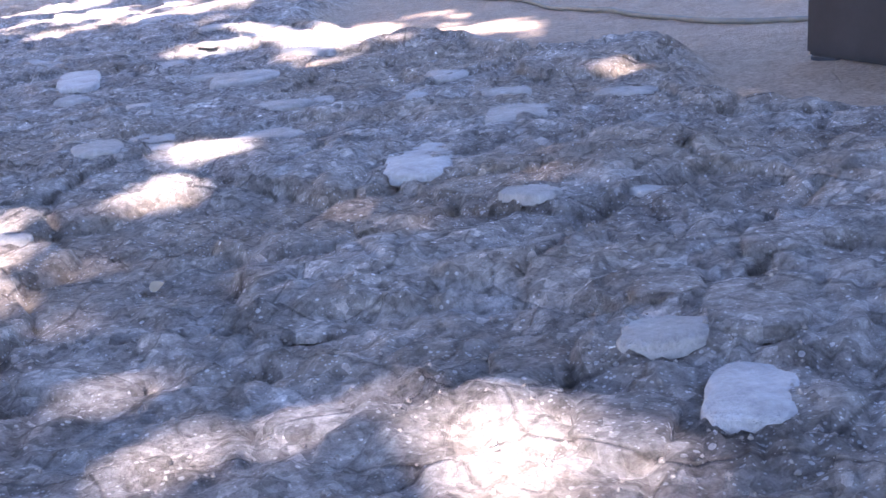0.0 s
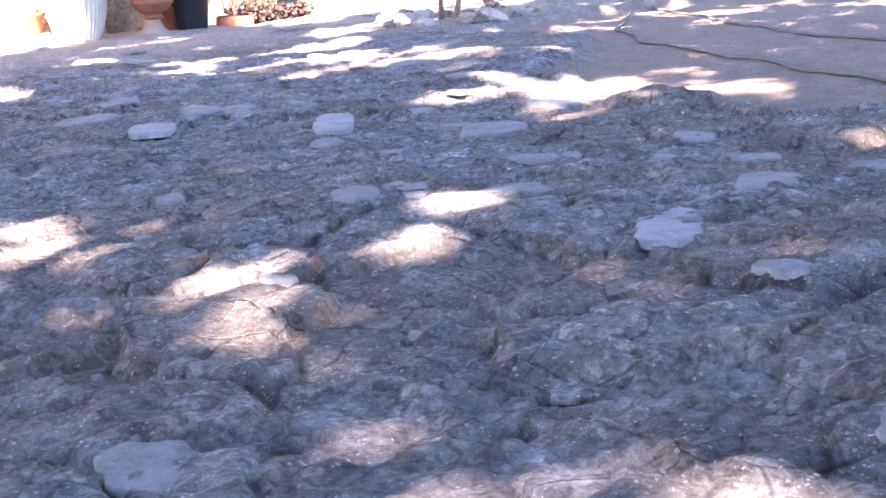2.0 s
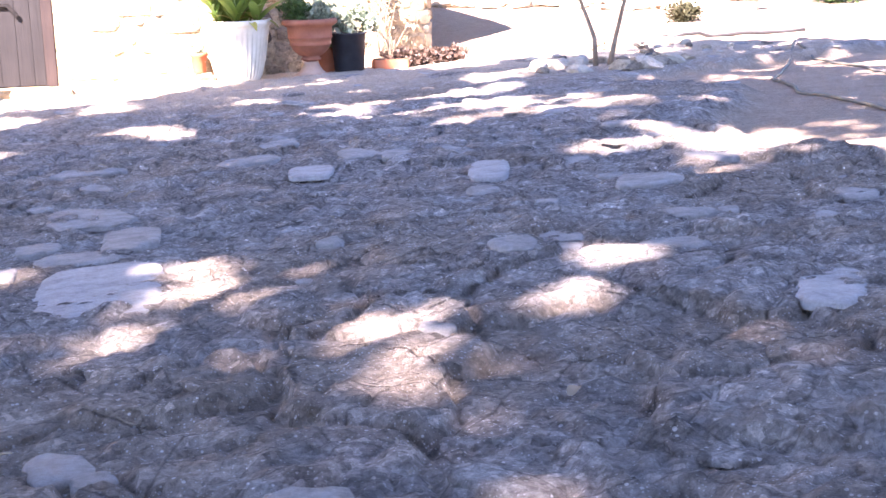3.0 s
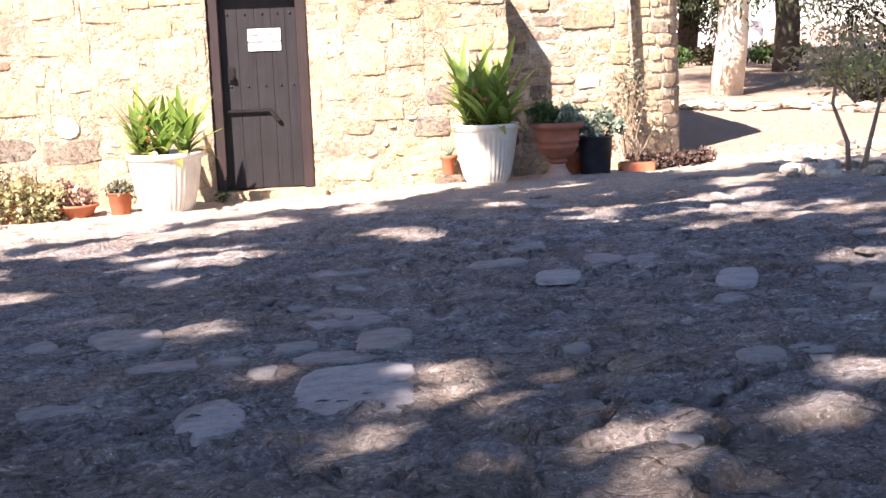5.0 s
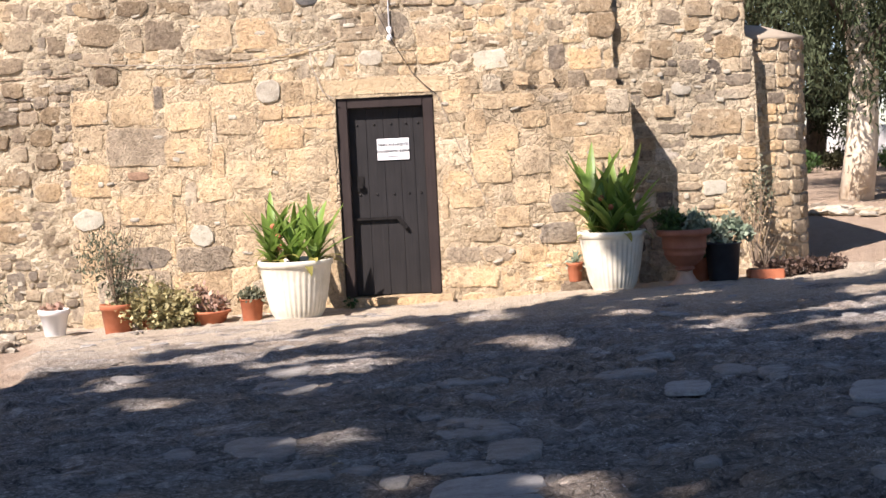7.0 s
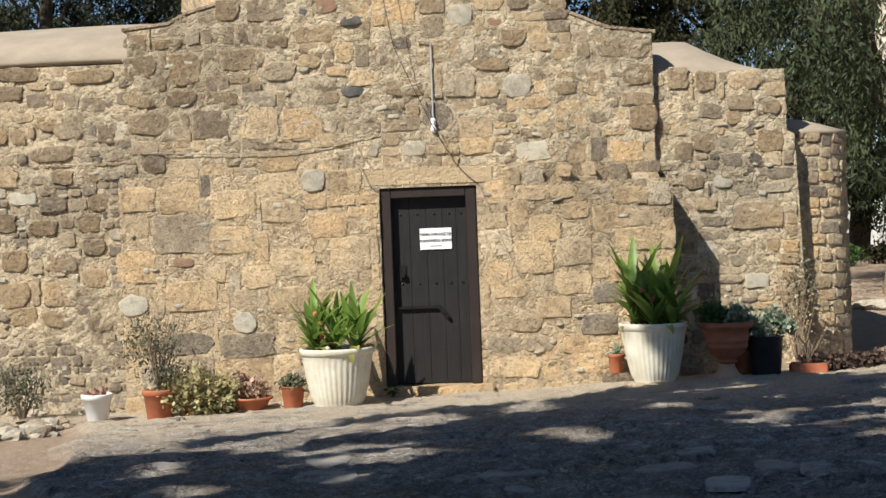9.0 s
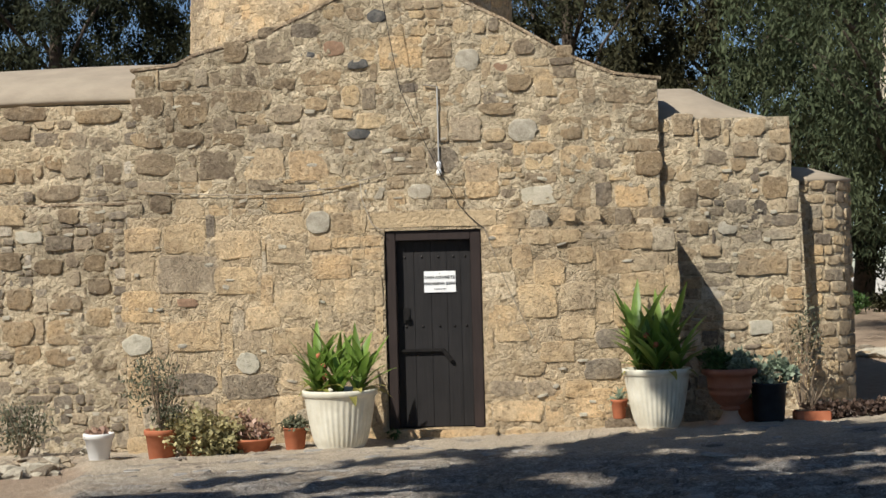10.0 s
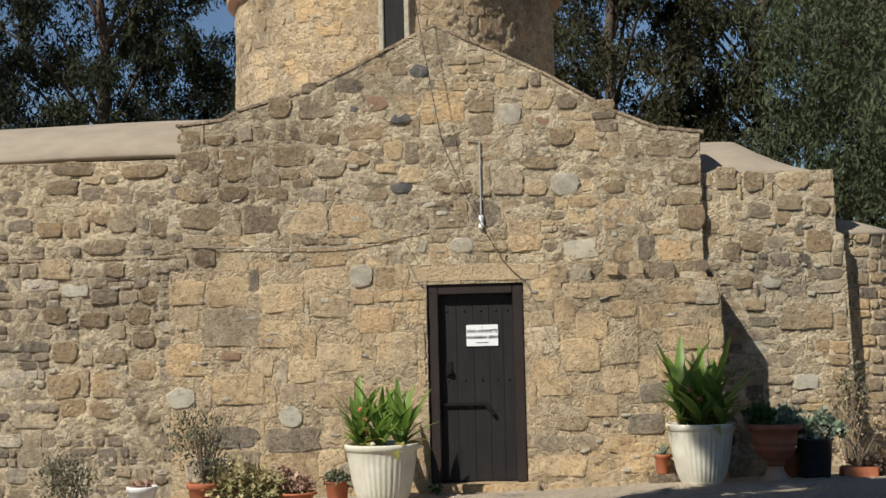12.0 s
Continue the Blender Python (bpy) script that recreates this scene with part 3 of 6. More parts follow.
def slab(name, outline, y0, y1, mat, label, parent=None, jag=0.012, step=0.12):
    """A wall of thickness y0 to y1 whose elevation is an outline of (x, z)."""
    bm = bmesh.new()
    front = [bm.verts.new((x, y0, z)) for x, z in outline]
    back = [bm.verts.new((x, y1, z)) for x, z in outline]
    bm.faces.new(front)
    bm.faces.new(back[::-1])
    for i in range(len(outline)):
        j = (i + 1) % len(outline)
        bm.faces.new((front[j], front[i], back[i], back[j]))
    bmesh.ops.recalc_face_normals(bm, faces=bm.faces[:])
    me = bpy.data.meshes.new(name)
    bm.to_mesh(me)
    bm.free()
    me.materials.append(mat)
    return tagged(new(name, me), label, "wall", kind="structure")


# ---------------------------------------------------------------- church: walls
GABLE = [(-3.10, 3.74), (-2.62, 3.79), (-2.45, 3.88), (-1.72, 4.07), (-1.13, 4.34), (-0.38, 4.71), (0.22, 4.43), (0.74, 4.17), (1.45, 3.75), (1.9, 3.56), (2.36, 3.50)]
GABLE = [(0.5 + (x - 0.5) * 1.016, 1.42 + (z - 1.42) * 1.016) for x, z in GABLE]
UP_Y, LOW_Y, STEP_L, STEP_R = 0.58, 0.0, 2.08, 1.94
DOOR_X, DOOR_Z = (-0.485, 0.485), (0.0, 1.99)


def gable_limits(z):
    xs = [x for x in np.linspace(-3.13, 2.37, 220) if np.interp(x, [p[0] for p in GABLE], [p[1] for p in GABLE]) > z + 0.03]
    return (xs[0], xs[-1]) if xs else (0, 0)


def flat(y):
    return lambda x, z: Matrix.Translation((x, y, z))


wall_upper = slab("wall_gable", [(-3.11, 1.7), (2.36, 1.7)] + [(max(-3.11, min(x, 2.36)), z - 0.03) for x, z in GABLE[::-1]], UP_Y - 0.003, 1.0, MORTAR_GREY,
                  "weathered tan rubble gable wall with rounded shoulders")
low = bmesh.new()
for x0, x1, z0, z1 in ((-3.11, DOOR_X[0], -0.8, DOOR_Z[1]), (DOOR_X[1], 2.44, -0.8, DOOR_Z[1]), (DOOR_X[0], DOOR_X[1], -0.8, -0.1)):
    bb = box_bm(x0, x1, LOW_Y - 0.002, UP_Y + 0.05, z0, z1)
    low = merge([low, bb])
wall_lower = tagged(new("wall_door", bpy.data.meshes.new("wall_door")), "tan and ochre stone block wall round the door", "wall", kind="structure")
low.to_mesh(wall_lower.data)
low.free()
wall_lower.data.materials.append(MORTAR)
part("door_recess", box_bm(DOOR_X[0], DOOR_X[1], 0.20, 0.26, -0.1, DOOR_Z[1]), DOOR_WOOD, wall_lower)

rnd = random.Random(41)
ochre = shape_set(ASHLAR, OCHRE) + shape_set(RUBBLE[:5], OCHRE)
mixed = shape_set(RUBBLE, MIXED) + shape_set(ASHLAR[:6], MIXED)
grey = shape_set(RUBBLE, GREY) + shape_set(ASHLAR[:5], GREY)
# stones that stand out, wall by wall: x, z, width, height, look
STONES_GABLE = [(-0.55, 4.26, 0.21, 0.16, "d"), (-1.28, 3.87, 0.16, 0.10, "d"), (-0.76, 3.77, 0.23, 0.12, "d"), (-1.00, 3.94, 0.25, 0.18, "r"),
                (0.38, 3.77, 0.27, 0.25, "p"), (0.77, 3.69, 0.24, 0.10, "r"), (-0.76, 3.03, 0.25, 0.12, "d"), (-1.72, 4.13, 0.18, 0.13, "b"),
                (-2.05, 3.93, 0.26, 0.23, "b"), (-2.51, 3.34, 0.37, 0.37, "b"), (-2.99, 3.36, 0.36, 0.26, "b"), (-3.03, 3.64, 0.26, 0.16, "b"),
                (-2.68, 3.61, 0.34, 0.11, "b"), (1.09, 2.34, 0.36, 0.20, "w"), (0.92, 3.52, 0.27, 0.18, "b"), (1.20, 3.48, 0.25, 0.25, "t"),
                (1.44, 3.03, 0.26, 0.27, "b"), (1.76, 3.02, 0.22, 0.28, "b"), (2.20, 3.09, 0.34, 0.24, "b"), (2.19, 2.84, 0.36, 0.15, "b"),
                (2.25, 2.63, 0.32, 0.27, "b"), (1.49, 2.69, 0.35, 0.32, "o"), (0.94, 3.02, 0.32, 0.26, "p")]
STONES_GABLE_LOW = [(0.35, 3.06, 0.33, 0.26, "o"), (-0.22, 3.05, 0.47, 0.20, "b"), (-0.93, 3.25, 0.21, 0.10, "o"), (0.68, 3.26, 0.41, 0.14, "b"),
                    (-1.54, 3.58, 0.24, 0.14, "b"), (-1.91, 3.41, 0.50, 0.23, "b"), (-2.25, 2.75, 0.43, 0.36, "b"), (-1.77, 2.74, 0.44, 0.36, "o"),
                    (-1.30, 2.72, 0.42, 0.33, "o"), (0.51, 2.61, 0.35, 0.26, "o"), (0.11, 2.74, 0.33, 0.30, "g"), (1.40, 3.83, 0.18, 0.14, "b"),
                    (0.99, 3.90, 0.24, 0.18, "t"), (-0.31, 3.88, 0.48, 0.36, "o"), (-1.52, 3.27, 0.36, 0.21, "t"), (-1.23, 3.08, 0.30, 0.30, "o"),
                    (-2.13, 3.02, 0.36, 0.14, "b"), (-2.57, 3.03, 0.34, 0.16, "b"), (-3.00, 3.04, 0.36, 0.18, "b"), (-2.91, 2.77, 0.48, 0.24, "b")]
STONES_DOOR = [(-2.48, 1.61, 0.63, 0.40, "o"), (-2.93, 1.97, 0.37, 0.25, "o"), (-2.96, 1.29, 0.40, 0.34, "o"), (-1.99, 1.53, 0.46, 0.28, "o"),
               (-1.47, 1.80, 0.40, 0.23, "o"), (-1.37, 1.28, 0.46, 0.28, "o"), (-2.41, 0.98, 0.52, 0.32, "o"), (-2.48, 1.32, 0.23, 0.09, "k"),
               (-3.00, 0.90, 0.31, 0.24, "v"), (-1.89, 0.70, 0.24, 0.23, "v"), (-1.86, 0.93, 0.25, 0.20, "o"), (-2.47, 0.50, 0.54, 0.25, "g"),
               (-1.87, 0.46, 0.56, 0.27, "g"), (1.04, 1.25, 0.39, 0.34, "o"), (0.78, 0.94, 0.35, 0.18, "o"), (1.44, 1.29, 0.35, 0.28, "o"),
               (1.43, 0.98, 0.35, 0.24, "o"), (1.81, 1.62, 0.35, 0.25, "o"), (2.03, 1.83, 0.35, 0.18, "o"), (2.30, 1.84, 0.24, 0.24, "y"),
               (-2.50, 1.97, 0.43, 0.31, "o"), (-1.96, 1.89, 0.46, 0.28, "o")]
STONES_DOOR_LOW = [(0.72, 1.91, 0.29, 0.23, "o"), (0.66, 1.62, 0.25, 0.17, "t"), (0.94, 0.58, 0.34, 0.17, "t"), (0.71, 0.38, 0.36, 0.17, "g"),
                   (1.05, 0.38, 0.30, 0.17, "g"), (1.42, 0.37, 0.28, 0.20, "t"), (1.68, 0.56, 0.40, 0.22, "g"), (1.56, 0.22, 0.37, 0.31, "o"),
                   (0.81, 0.16, 0.51, 0.22, "o"), (1.16, 1.53, 0.32, 0.26, "o"), (2.15, 1.61, 0.39, 0.17, "o"), (2.08, 1.39, 0.45, 0.23, "o"),
                   (1.76, 0.86, 0.34, 0.22, "g"), (-0.80, 1.35, 0.40, 0.34, "o"), (-1.02, 1.64, 0.40, 0.25, "o"), (-1.43, 0.91, 0.40, 0.28, "o"),
                   (-2.17, 1.22, 0.23, 0.23, "o"), (-1.72, 1.15, 0.34, 0.23, "o"), (1.22, 0.74, 0.34, 0.22, "o"), (1.96, 1.11, 0.34, 0.28, "o")]
STONES_LEFT = [(-4.27, 2.05, 0.29, 0.14, "w"), (-3.85, 2.26, 0.26, 0.17, "b"), (-3.57, 2.25, 0.23, 0.17, "b"), (-4.07, 1.73, 0.31, 0.18, "b"),
               (-3.58, 1.75, 0.24, 0.20, "b"), (-3.53, 1.51, 0.26, 0.18, "b"), (-4.41, 1.03, 0.36, 0.27, "b"), (-4.38, 1.39, 0.30, 0.24, "b"),
               (-3.93, 1.04, 0.37, 0.30, "t"), (-4.30, 0.80, 0.31, 0.21, "b"), (-3.96, 0.78, 0.36, 0.20, "b"), (-3.54, 1.18, 0.30, 0.21, "b"),
               (-4.49, 1.80, 0.30, 0.21, "b"), (-3.89, 1.37, 0.36, 0.20, "t"), (-4.48, 2.28, 0.36, 0.24, "t"), (-3.49, 0.71, 0.30, 0.18, "b"),
               (-3.46, 1.98, 0.24, 0.21, "b")]
STONES_LEFT_TOP = [(-3.78, 2.80, 0.36, 0.31, "t"), (-3.39, 2.70, 0.19, 0.22, "b"), (-4.02, 2.84, 0.21, 0.18, "b"), (-4.57, 2.71, 0.30, 0.18, "b"),
                   (-3.97, 2.51, 0.49, 0.18, "t"), (-4.44, 3.16, 0.37, 0.18, "b"), (-4.32, 3.36, 0.49, 0.17, "b"), (-3.53, 3.31, 0.55, 0.16, "b"),
                   (-3.47, 3.01, 0.36, 0.17, "t"), (-4.33, 2.70, 0.18, 0.18, "b")]
STONES_RIGHT = [(3.56, 2.36, 0.30, 0.26, "b"), (2.91, 3.00, 0.23, 0.23, "b"), (3.19, 2.61, 0.18, 0.15, "b"), (2.86, 2.37, 0.27, 0.21, "b"),
                (2.65, 2.27, 0.21, 0.24, "b"), (3.39, 1.59, 0.58, 0.29, "t"), (2.62, 3.04, 0.23, 0.25, "t"), (3.37, 0.91, 0.24, 0.15, "w"),
                (3.58, 2.70, 0.21, 0.15, "b"), (3.32, 2.99, 0.35, 0.21, "t"), (2.76, 1.96, 0.23, 0.17, "b"), (3.05, 1.95, 0.23, 0.15, "p"),
                (2.87, 1.72, 0.23, 0.14, "t"), (3.26, 2.77, 0.29, 0.18, "t")]
STONES_BAND = [(-2.87, 2.36, 0.24, 0.24, "b"), (-0.15, 2.41, 0.27, 0.17, "p"), (-0.62, 2.42, 0.24, 0.15, "p"), (0.51, 2.43, 0.35, 0.20, "o"), (2.06, 2.31, 0.35, 0.24, "o")]
STONES_STEP = [(-1.15, 2.09, 0.26, 0.24, "p"), (0.84, 2.06, 0.20, 0.19, "t")]
LOOKS = {"w": shape_set(ASHLAR[:3], WHITE_STONE), "d": shape_set(ROUND[:3], DARK_STONE), "r": shape_set(ROUND[3:5], RED_STONE), "p": shape_set(ROUND[5:], PALE_STONE),
         "k": shape_set(RUBBLE[6:8], RED_STONE), "o": shape_set(ASHLAR[3:9], OCHRE), "b": shape_set(RUBBLE[8:14], BROWN), "t": shape_set(RUBBLE[2:6], MIXED),
         "g": shape_set(RUBBLE[14:18], GREY), "y": shape_set(ASHLAR[9:10], OCHRE), "v": shape_set(ROUND[:2], WHITE_STONE)}


def specials(parent, rows, y, depth=0.026):
    out = []
    for x, z, w, h, kind in rows:
        part_mesh("stone", rnd.choice(LOOKS[kind]), parent, "", Matrix.Translation((x, y, z)) @ pose(0, 0, 0, 0, rnd.uniform(-3, 3), 0) @ Matrix.Diagonal((w, depth * rnd.uniform(0.85, 1.2), h, 1)))
        out.append((x - w / 2 - 0.01, x + w / 2 + 0.01, z - h / 2, z + h / 2))
    return out


def mortar_bed(parent, x0, x1, z0, z1, y, mat, level, swell, seed, keep=None, holes=(), step=0.02, bend=None):
    """Hand-pressed mortar between the stones: an uneven face that laps over their rims in places."""
    xs, zs = np.arange(x0, x1 + step / 2, step), np.arange(z0, z1 + step / 2, step)
    X, Z = np.meshgrid(xs, zs)
    n = 1.6 * (fbm(X * 4.5, Z * 5.5, 3, seed) - 0.5) + 1.0 * (fbm(X * 17, Z * 19, 2, seed + 5) - 0.5)
    Y = y - level - swell * 2.4 * n
    idx = np.arange(X.size).reshape(X.shape)
    f = np.stack([idx[:-1, :-1], idx[:-1, 1:], idx[1:, 1:], idx[1:, :-1]], -1).reshape(-1, 4)
    cx, cz = X.ravel()[f].mean(1), Z.ravel()[f].mean(1)
    ok = np.ones(len(f), bool)
    if keep is not None:
        ok &= cz < keep(cx)
    for a, b, c, d in holes:
        ok &= ~((cx > a) & (cx < b) & (cz > c) & (cz < d))
    f = f[ok]
    used, inv = np.unique(f.ravel(), return_inverse=True)
    if bend:
        cx, cy, rad = bend
        X, Y = cx + (rad - Y) * np.cos(X / rad), cy + (rad - Y) * np.sin(X / rad)
    v = np.stack([X, Y, Z], -1).reshape(-1, 3)[used]
    me = bpy.data.meshes.new("mortar_bed")
    me.from_pydata(v.tolist(), [], inv.reshape(-1, 4).tolist())
    me.materials.append(mat)
    me.polygons.foreach_set("use_smooth", [True] * len(me.polygons))
    part_mesh("mortar_bed", me, parent)


mortar_bed(wall_upper, -3.11, 2.36, 2.19, 4.72, UP_Y, MORTAR_GREY, 0.012, 0.016, 11, lambda x: np.interp(x, [p[0] for p in GABLE], [p[1] for p in GABLE]) - 0.035)
block = specials(wall_upper, STONES_GABLE + STONES_GABLE_LOW + STONES_BAND, UP_Y)
cells = courses(rnd, 2.18, 4.72, (0.13, 0.28), (0.12, 0.38), gable_limits, block, 0.28)
lay(wall_upper, cells, mixed, rnd, flat(UP_Y), (-0.008, 0.018), (0.011, 0.027))
mortar_bed(wall_lower, -3.11, 2.44, -0.45, 1.99, LOW_Y, MORTAR, 0.008, 0.009, 23, None, [(DOOR_X[0] - 0.01, DOOR_X[1] + 0.01, -0.1, 2.0)])
block = specials(wall_lower, STONES_DOOR + STONES_DOOR_LOW + STONES_STEP, LOW_Y, 0.021) + [(-0.66, 0.66, 1.98, 2.2), (DOOR_X[0] - 0.02, DOOR_X[1] + 0.02, -0.5, 2.0), (-0.52, 0.62, -0.3, 0.0)]
cells = courses(rnd, -0.30, STEP_R, (0.22, 0.38), (0.20, 0.50), lambda z: (-3.12, 2.45), block, 0.26)
lay(wall_lower, cells, ochre, rnd, flat(LOW_Y), (-0.025, 0.016), (0.009, 0.021))


def band_y(x):
    return LOW_Y + 0.50 * float(smoothstep(0.9, 2.2, x))


cells = courses(rnd, STEP_R, 2.19, (0.24, 0.25), (0.16, 0.42), lambda z: (-3.12 if z < STEP_L else -3.05, 2.38), block, 0.1)
lay(wall_lower, cells, mixed + ochre, rnd, lambda x, z: Matrix.Translation((x, band_y(x), z)), (-0.02, 0.014), (0.007, 0.017))
band = bmesh.new()
front = [[band.verts.new((x, band_y(x) - 0.004, z)) for x in np.linspace(-3.08, 2.36, 24)] for z in (DOOR_Z[1], 2.19)] + [[band.verts.new((x, UP_Y + 0.02, 2.19)) for x in np.linspace(-3.08, 2.36, 24)]]
for ra, rb in zip(front, front[1:]):
    for i in range(23):
        band.faces.new((ra[i], ra[i + 1], rb[i + 1], rb[i]))
part("band", band, MORTAR, wall_lower)
part("lintel", box_bm(-0.66, 0.66, -0.012, 0.24, 2.0, 2.19, 0.02, 0.012, 3), OCHRE, wall_lower, "long pale stone lintel")
part("threshold", box_bm(-0.50, 0.60, -0.16, 0.2, -0.16, -0.005, 0.03, 0.02, 3), OCHRE, wall_lower, "worn stone threshold")
# big worn blocks at the foot of the front
for x, z, w, h in ((-1.18, 0.12, 0.46, 0.24), (-2.75, 0.16, 0.42, 0.30)):
    part_mesh("stone", grey[-1 - int(w * 100) % 4], wall_lower, "", flat(LOW_Y)(x, z) @ Matrix.Diagonal((w, 0.045, h, 1)))
# a thin mortar coping along the gable
cop = []
for (xa, za), (xb, zb) in zip(GABLE, GABLE[1:]):
    L = math.hypot(xb - xa, zb - za)
    bb = box_bm(-L / 2 - 0.01, L / 2 + 0.01, -0.285, 0.27, -0.022, 0.014, 0.008, 0.008, 2)
    bb.transform(pose((xa + xb) / 2, 0.85, (za + zb) / 2, 0, -math.degrees(math.atan2(zb - za, xb - xa)), 0))
    cop.append(bb)
part("coping", merge(cop), COPING, wall_upper, "brown mortar coping along the gable")

# wing to the left, its lower half a little thicker
wall_w = slab("wall_wing_left", [(-14, -1.0), (-3.0, -1.0), (-3.0, 3.43), (-14, 3.43)], 0.666, 1.2, MORTAR_GREY, "grey rubble wall of the long wing")
part("footing", box_bm(-14, -3.05, 0.566, 0.66, -1.0, 2.37), MORTAR_GREY, wall_w)
part("ledge", box_bm(-14, -3.06, 0.552, 0.68, 2.355, 2.385, 0.008), COPING, wall_w, "thin ledge of mortar")
mortar_bed(wall_w, -6.0, -3.06, -0.6, 2.36, 0.57, MORTAR_GREY, 0.014, 0.018, 37)
mortar_bed(wall_w, -6.0, -3.06, 2.38, 3.43, 0.67, MORTAR_GREY, 0.014, 0.016, 41)
block = specials(wall_w, STONES_LEFT, 0.57, 0.032)
cells = courses(rnd, -0.35, 2.33, (0.10, 0.21), (0.12, 0.36), lambda z: (-5.9, -3.09), block, 0.3)
lay(wall_w, cells, grey, rnd, flat(0.57), (-0.006, 0.020), (0.014, 0.036))
block = specials(wall_w, STONES_LEFT_TOP, 0.67, 0.03)
cells = courses(rnd, 2.40, 3.43, (0.10, 0.20), (0.12, 0.38), lambda z: (-5.9, -3.06), block, 0.25)
lay(wall_w, cells, grey, rnd, flat(0.67), (-0.006, 0.020), (0.012, 0.032))

# short wing to the right, and the apse
wall_e = slab("wall_wing_right", [(2.2, -0.8), (3.91, -0.8), (3.85, 1.2), (3.81, 2.42), (3.73, 2.46), (3.72, 3.10), (2.2, 3.10)], 0.656, 3.6, MORTAR_GREY, "tan rubble wall of the short wing")
mortar_bed(wall_e, 2.30, 3.80, -0.5, 2.42, 0.66, MORTAR_GREY, 0.011, 0.016, 53)
mortar_bed(wall_e, 2.30, 3.71, 2.42, 3.09, 0.66, MORTAR_GREY, 0.011, 0.016, 59)
block = specials(wall_e, STONES_RIGHT, 0.66, 0.028)
cells = courses(rnd, -0.25, 2.42, (0.10, 0.20), (0.12, 0.36), lambda z: (2.34, 3.92 - 0.045 * (z + 0.8)), block, 0.25)
lay(wall_e, cells, mixed + grey, rnd, flat(0.66), (-0.006, 0.018), (0.011, 0.026))
cells = courses(rnd, 2.42, 3.09, (0.13, 0.22), (0.14, 0.38), lambda z: (2.34, 3.74), block, 0.2)
lay(wall_e, cells, mixed, rnd, flat(0.66), (0.002, 0.018), (0.011, 0.026))
for z in np.arange(-0.1, 3.0, 0.21):
    for k in range(2):
        part_mesh("stone", rnd.choice(mixed), wall_e, "", pose((3.91 - 0.045 * (z + 0.8)) if z < 2.4 else 3.72, 0.84 + 0.36 * k, z, 0, 0, 90) @ Matrix.Diagonal((0.32, 0.03, 0.18, 1)))


def round_wall(name, cx, cy, r, z0, z1, a0, a1, mat, label, thick=0.4):
    bm = bmesh.new()
    n = 48
    rings = []
    for i in range(n + 1):
        a = a0 + (a1 - a0) * i / n
        c, s = math.cos(a), math.sin(a)
        rings.append([bm.verts.new((cx + c * rr, cy + s * rr, z)) for rr, z in ((r, z0), (r, z1), (r - thick, z1), (r - thick, z0))])
    for a, b in zip(rings, rings[1:]):
        for k in range(4):
            bm.faces.new((a[k], b[k], b[(k + 1) % 4], a[(k + 1) % 4]))
    bmesh.ops.recalc_face_normals(bm, faces=bm.faces[:])
    me = bpy.data.meshes.new(name)
    bm.to_mesh(me)
    bm.free()
    me.materials.append(mat)
    return tagged(new(name, me), label, "wall", kind="structure")


def curved(cx, cy, r):
    def place(u, z):
        a = u / r
        return pose(cx + r * math.cos(a), cy + r * math.sin(a), z, 0, 0, math.degrees(a) + 90)
    return place


AX, AY, AA, AB = 3.65, 2.4, 0.86, 1.53


def apse_point(t, grow=0.0):
    """The apse's plan, flat in front and sharply rounded at its end; t from 0 (front) to 1 (end)."""
    a = t * math.pi / 2
    return AX + (AA + grow) * math.sin(a) ** 0.4, AY - (AB + grow) * math.cos(a) ** 0.4


ARC = [apse_point(t, 0.003) for t in np.linspace(0, 1, 40)]
RUN = np.concatenate([[0], np.cumsum([math.dist(a, b) for a, b in zip(ARC, ARC[1:])])])
bm = bmesh.new()
outline = ARC + [(AX + AA, 4.6), (AX - 0.6, 4.6), (AX - 0.6, AY - AB)]
for z0, z1 in ((-0.8, 2.45),):
    lo, hi = [bm.verts.new((x, y, z0)) for x, y in outline], [bm.verts.new((x, y, z1)) for x, y in outline]
    for i in range(len(outline)):
        j = (i + 1) % len(outline)
        bm.faces.new((lo[i], lo[j], hi[j], hi[i]))
    bm.faces.new(hi)
bmesh.ops.recalc_face_normals(bm, faces=bm.faces[:])
wall_apse = tagged(new("wall_apse", bpy.data.meshes.new("wall_apse")), "rounded apse wall of small grey stones", "wall", kind="structure")
bm.to_mesh(wall_apse.data)
bm.free()
wall_apse.data.materials.append(MORTAR_GREY)


def apse_place(u, z):
    i = min(len(ARC) - 2, int(np.searchsorted(RUN, u, "right")) - 1)
    (xa, ya), (xb, yb) = ARC[i], ARC[i + 1]
    f = (u - RUN[i]) / (RUN[i + 1] - RUN[i])
    return pose(xa + (xb - xa) * f, ya + (yb - ya) * f, z, 0, 0, math.degrees(math.atan2(yb - ya, xb - xa)))


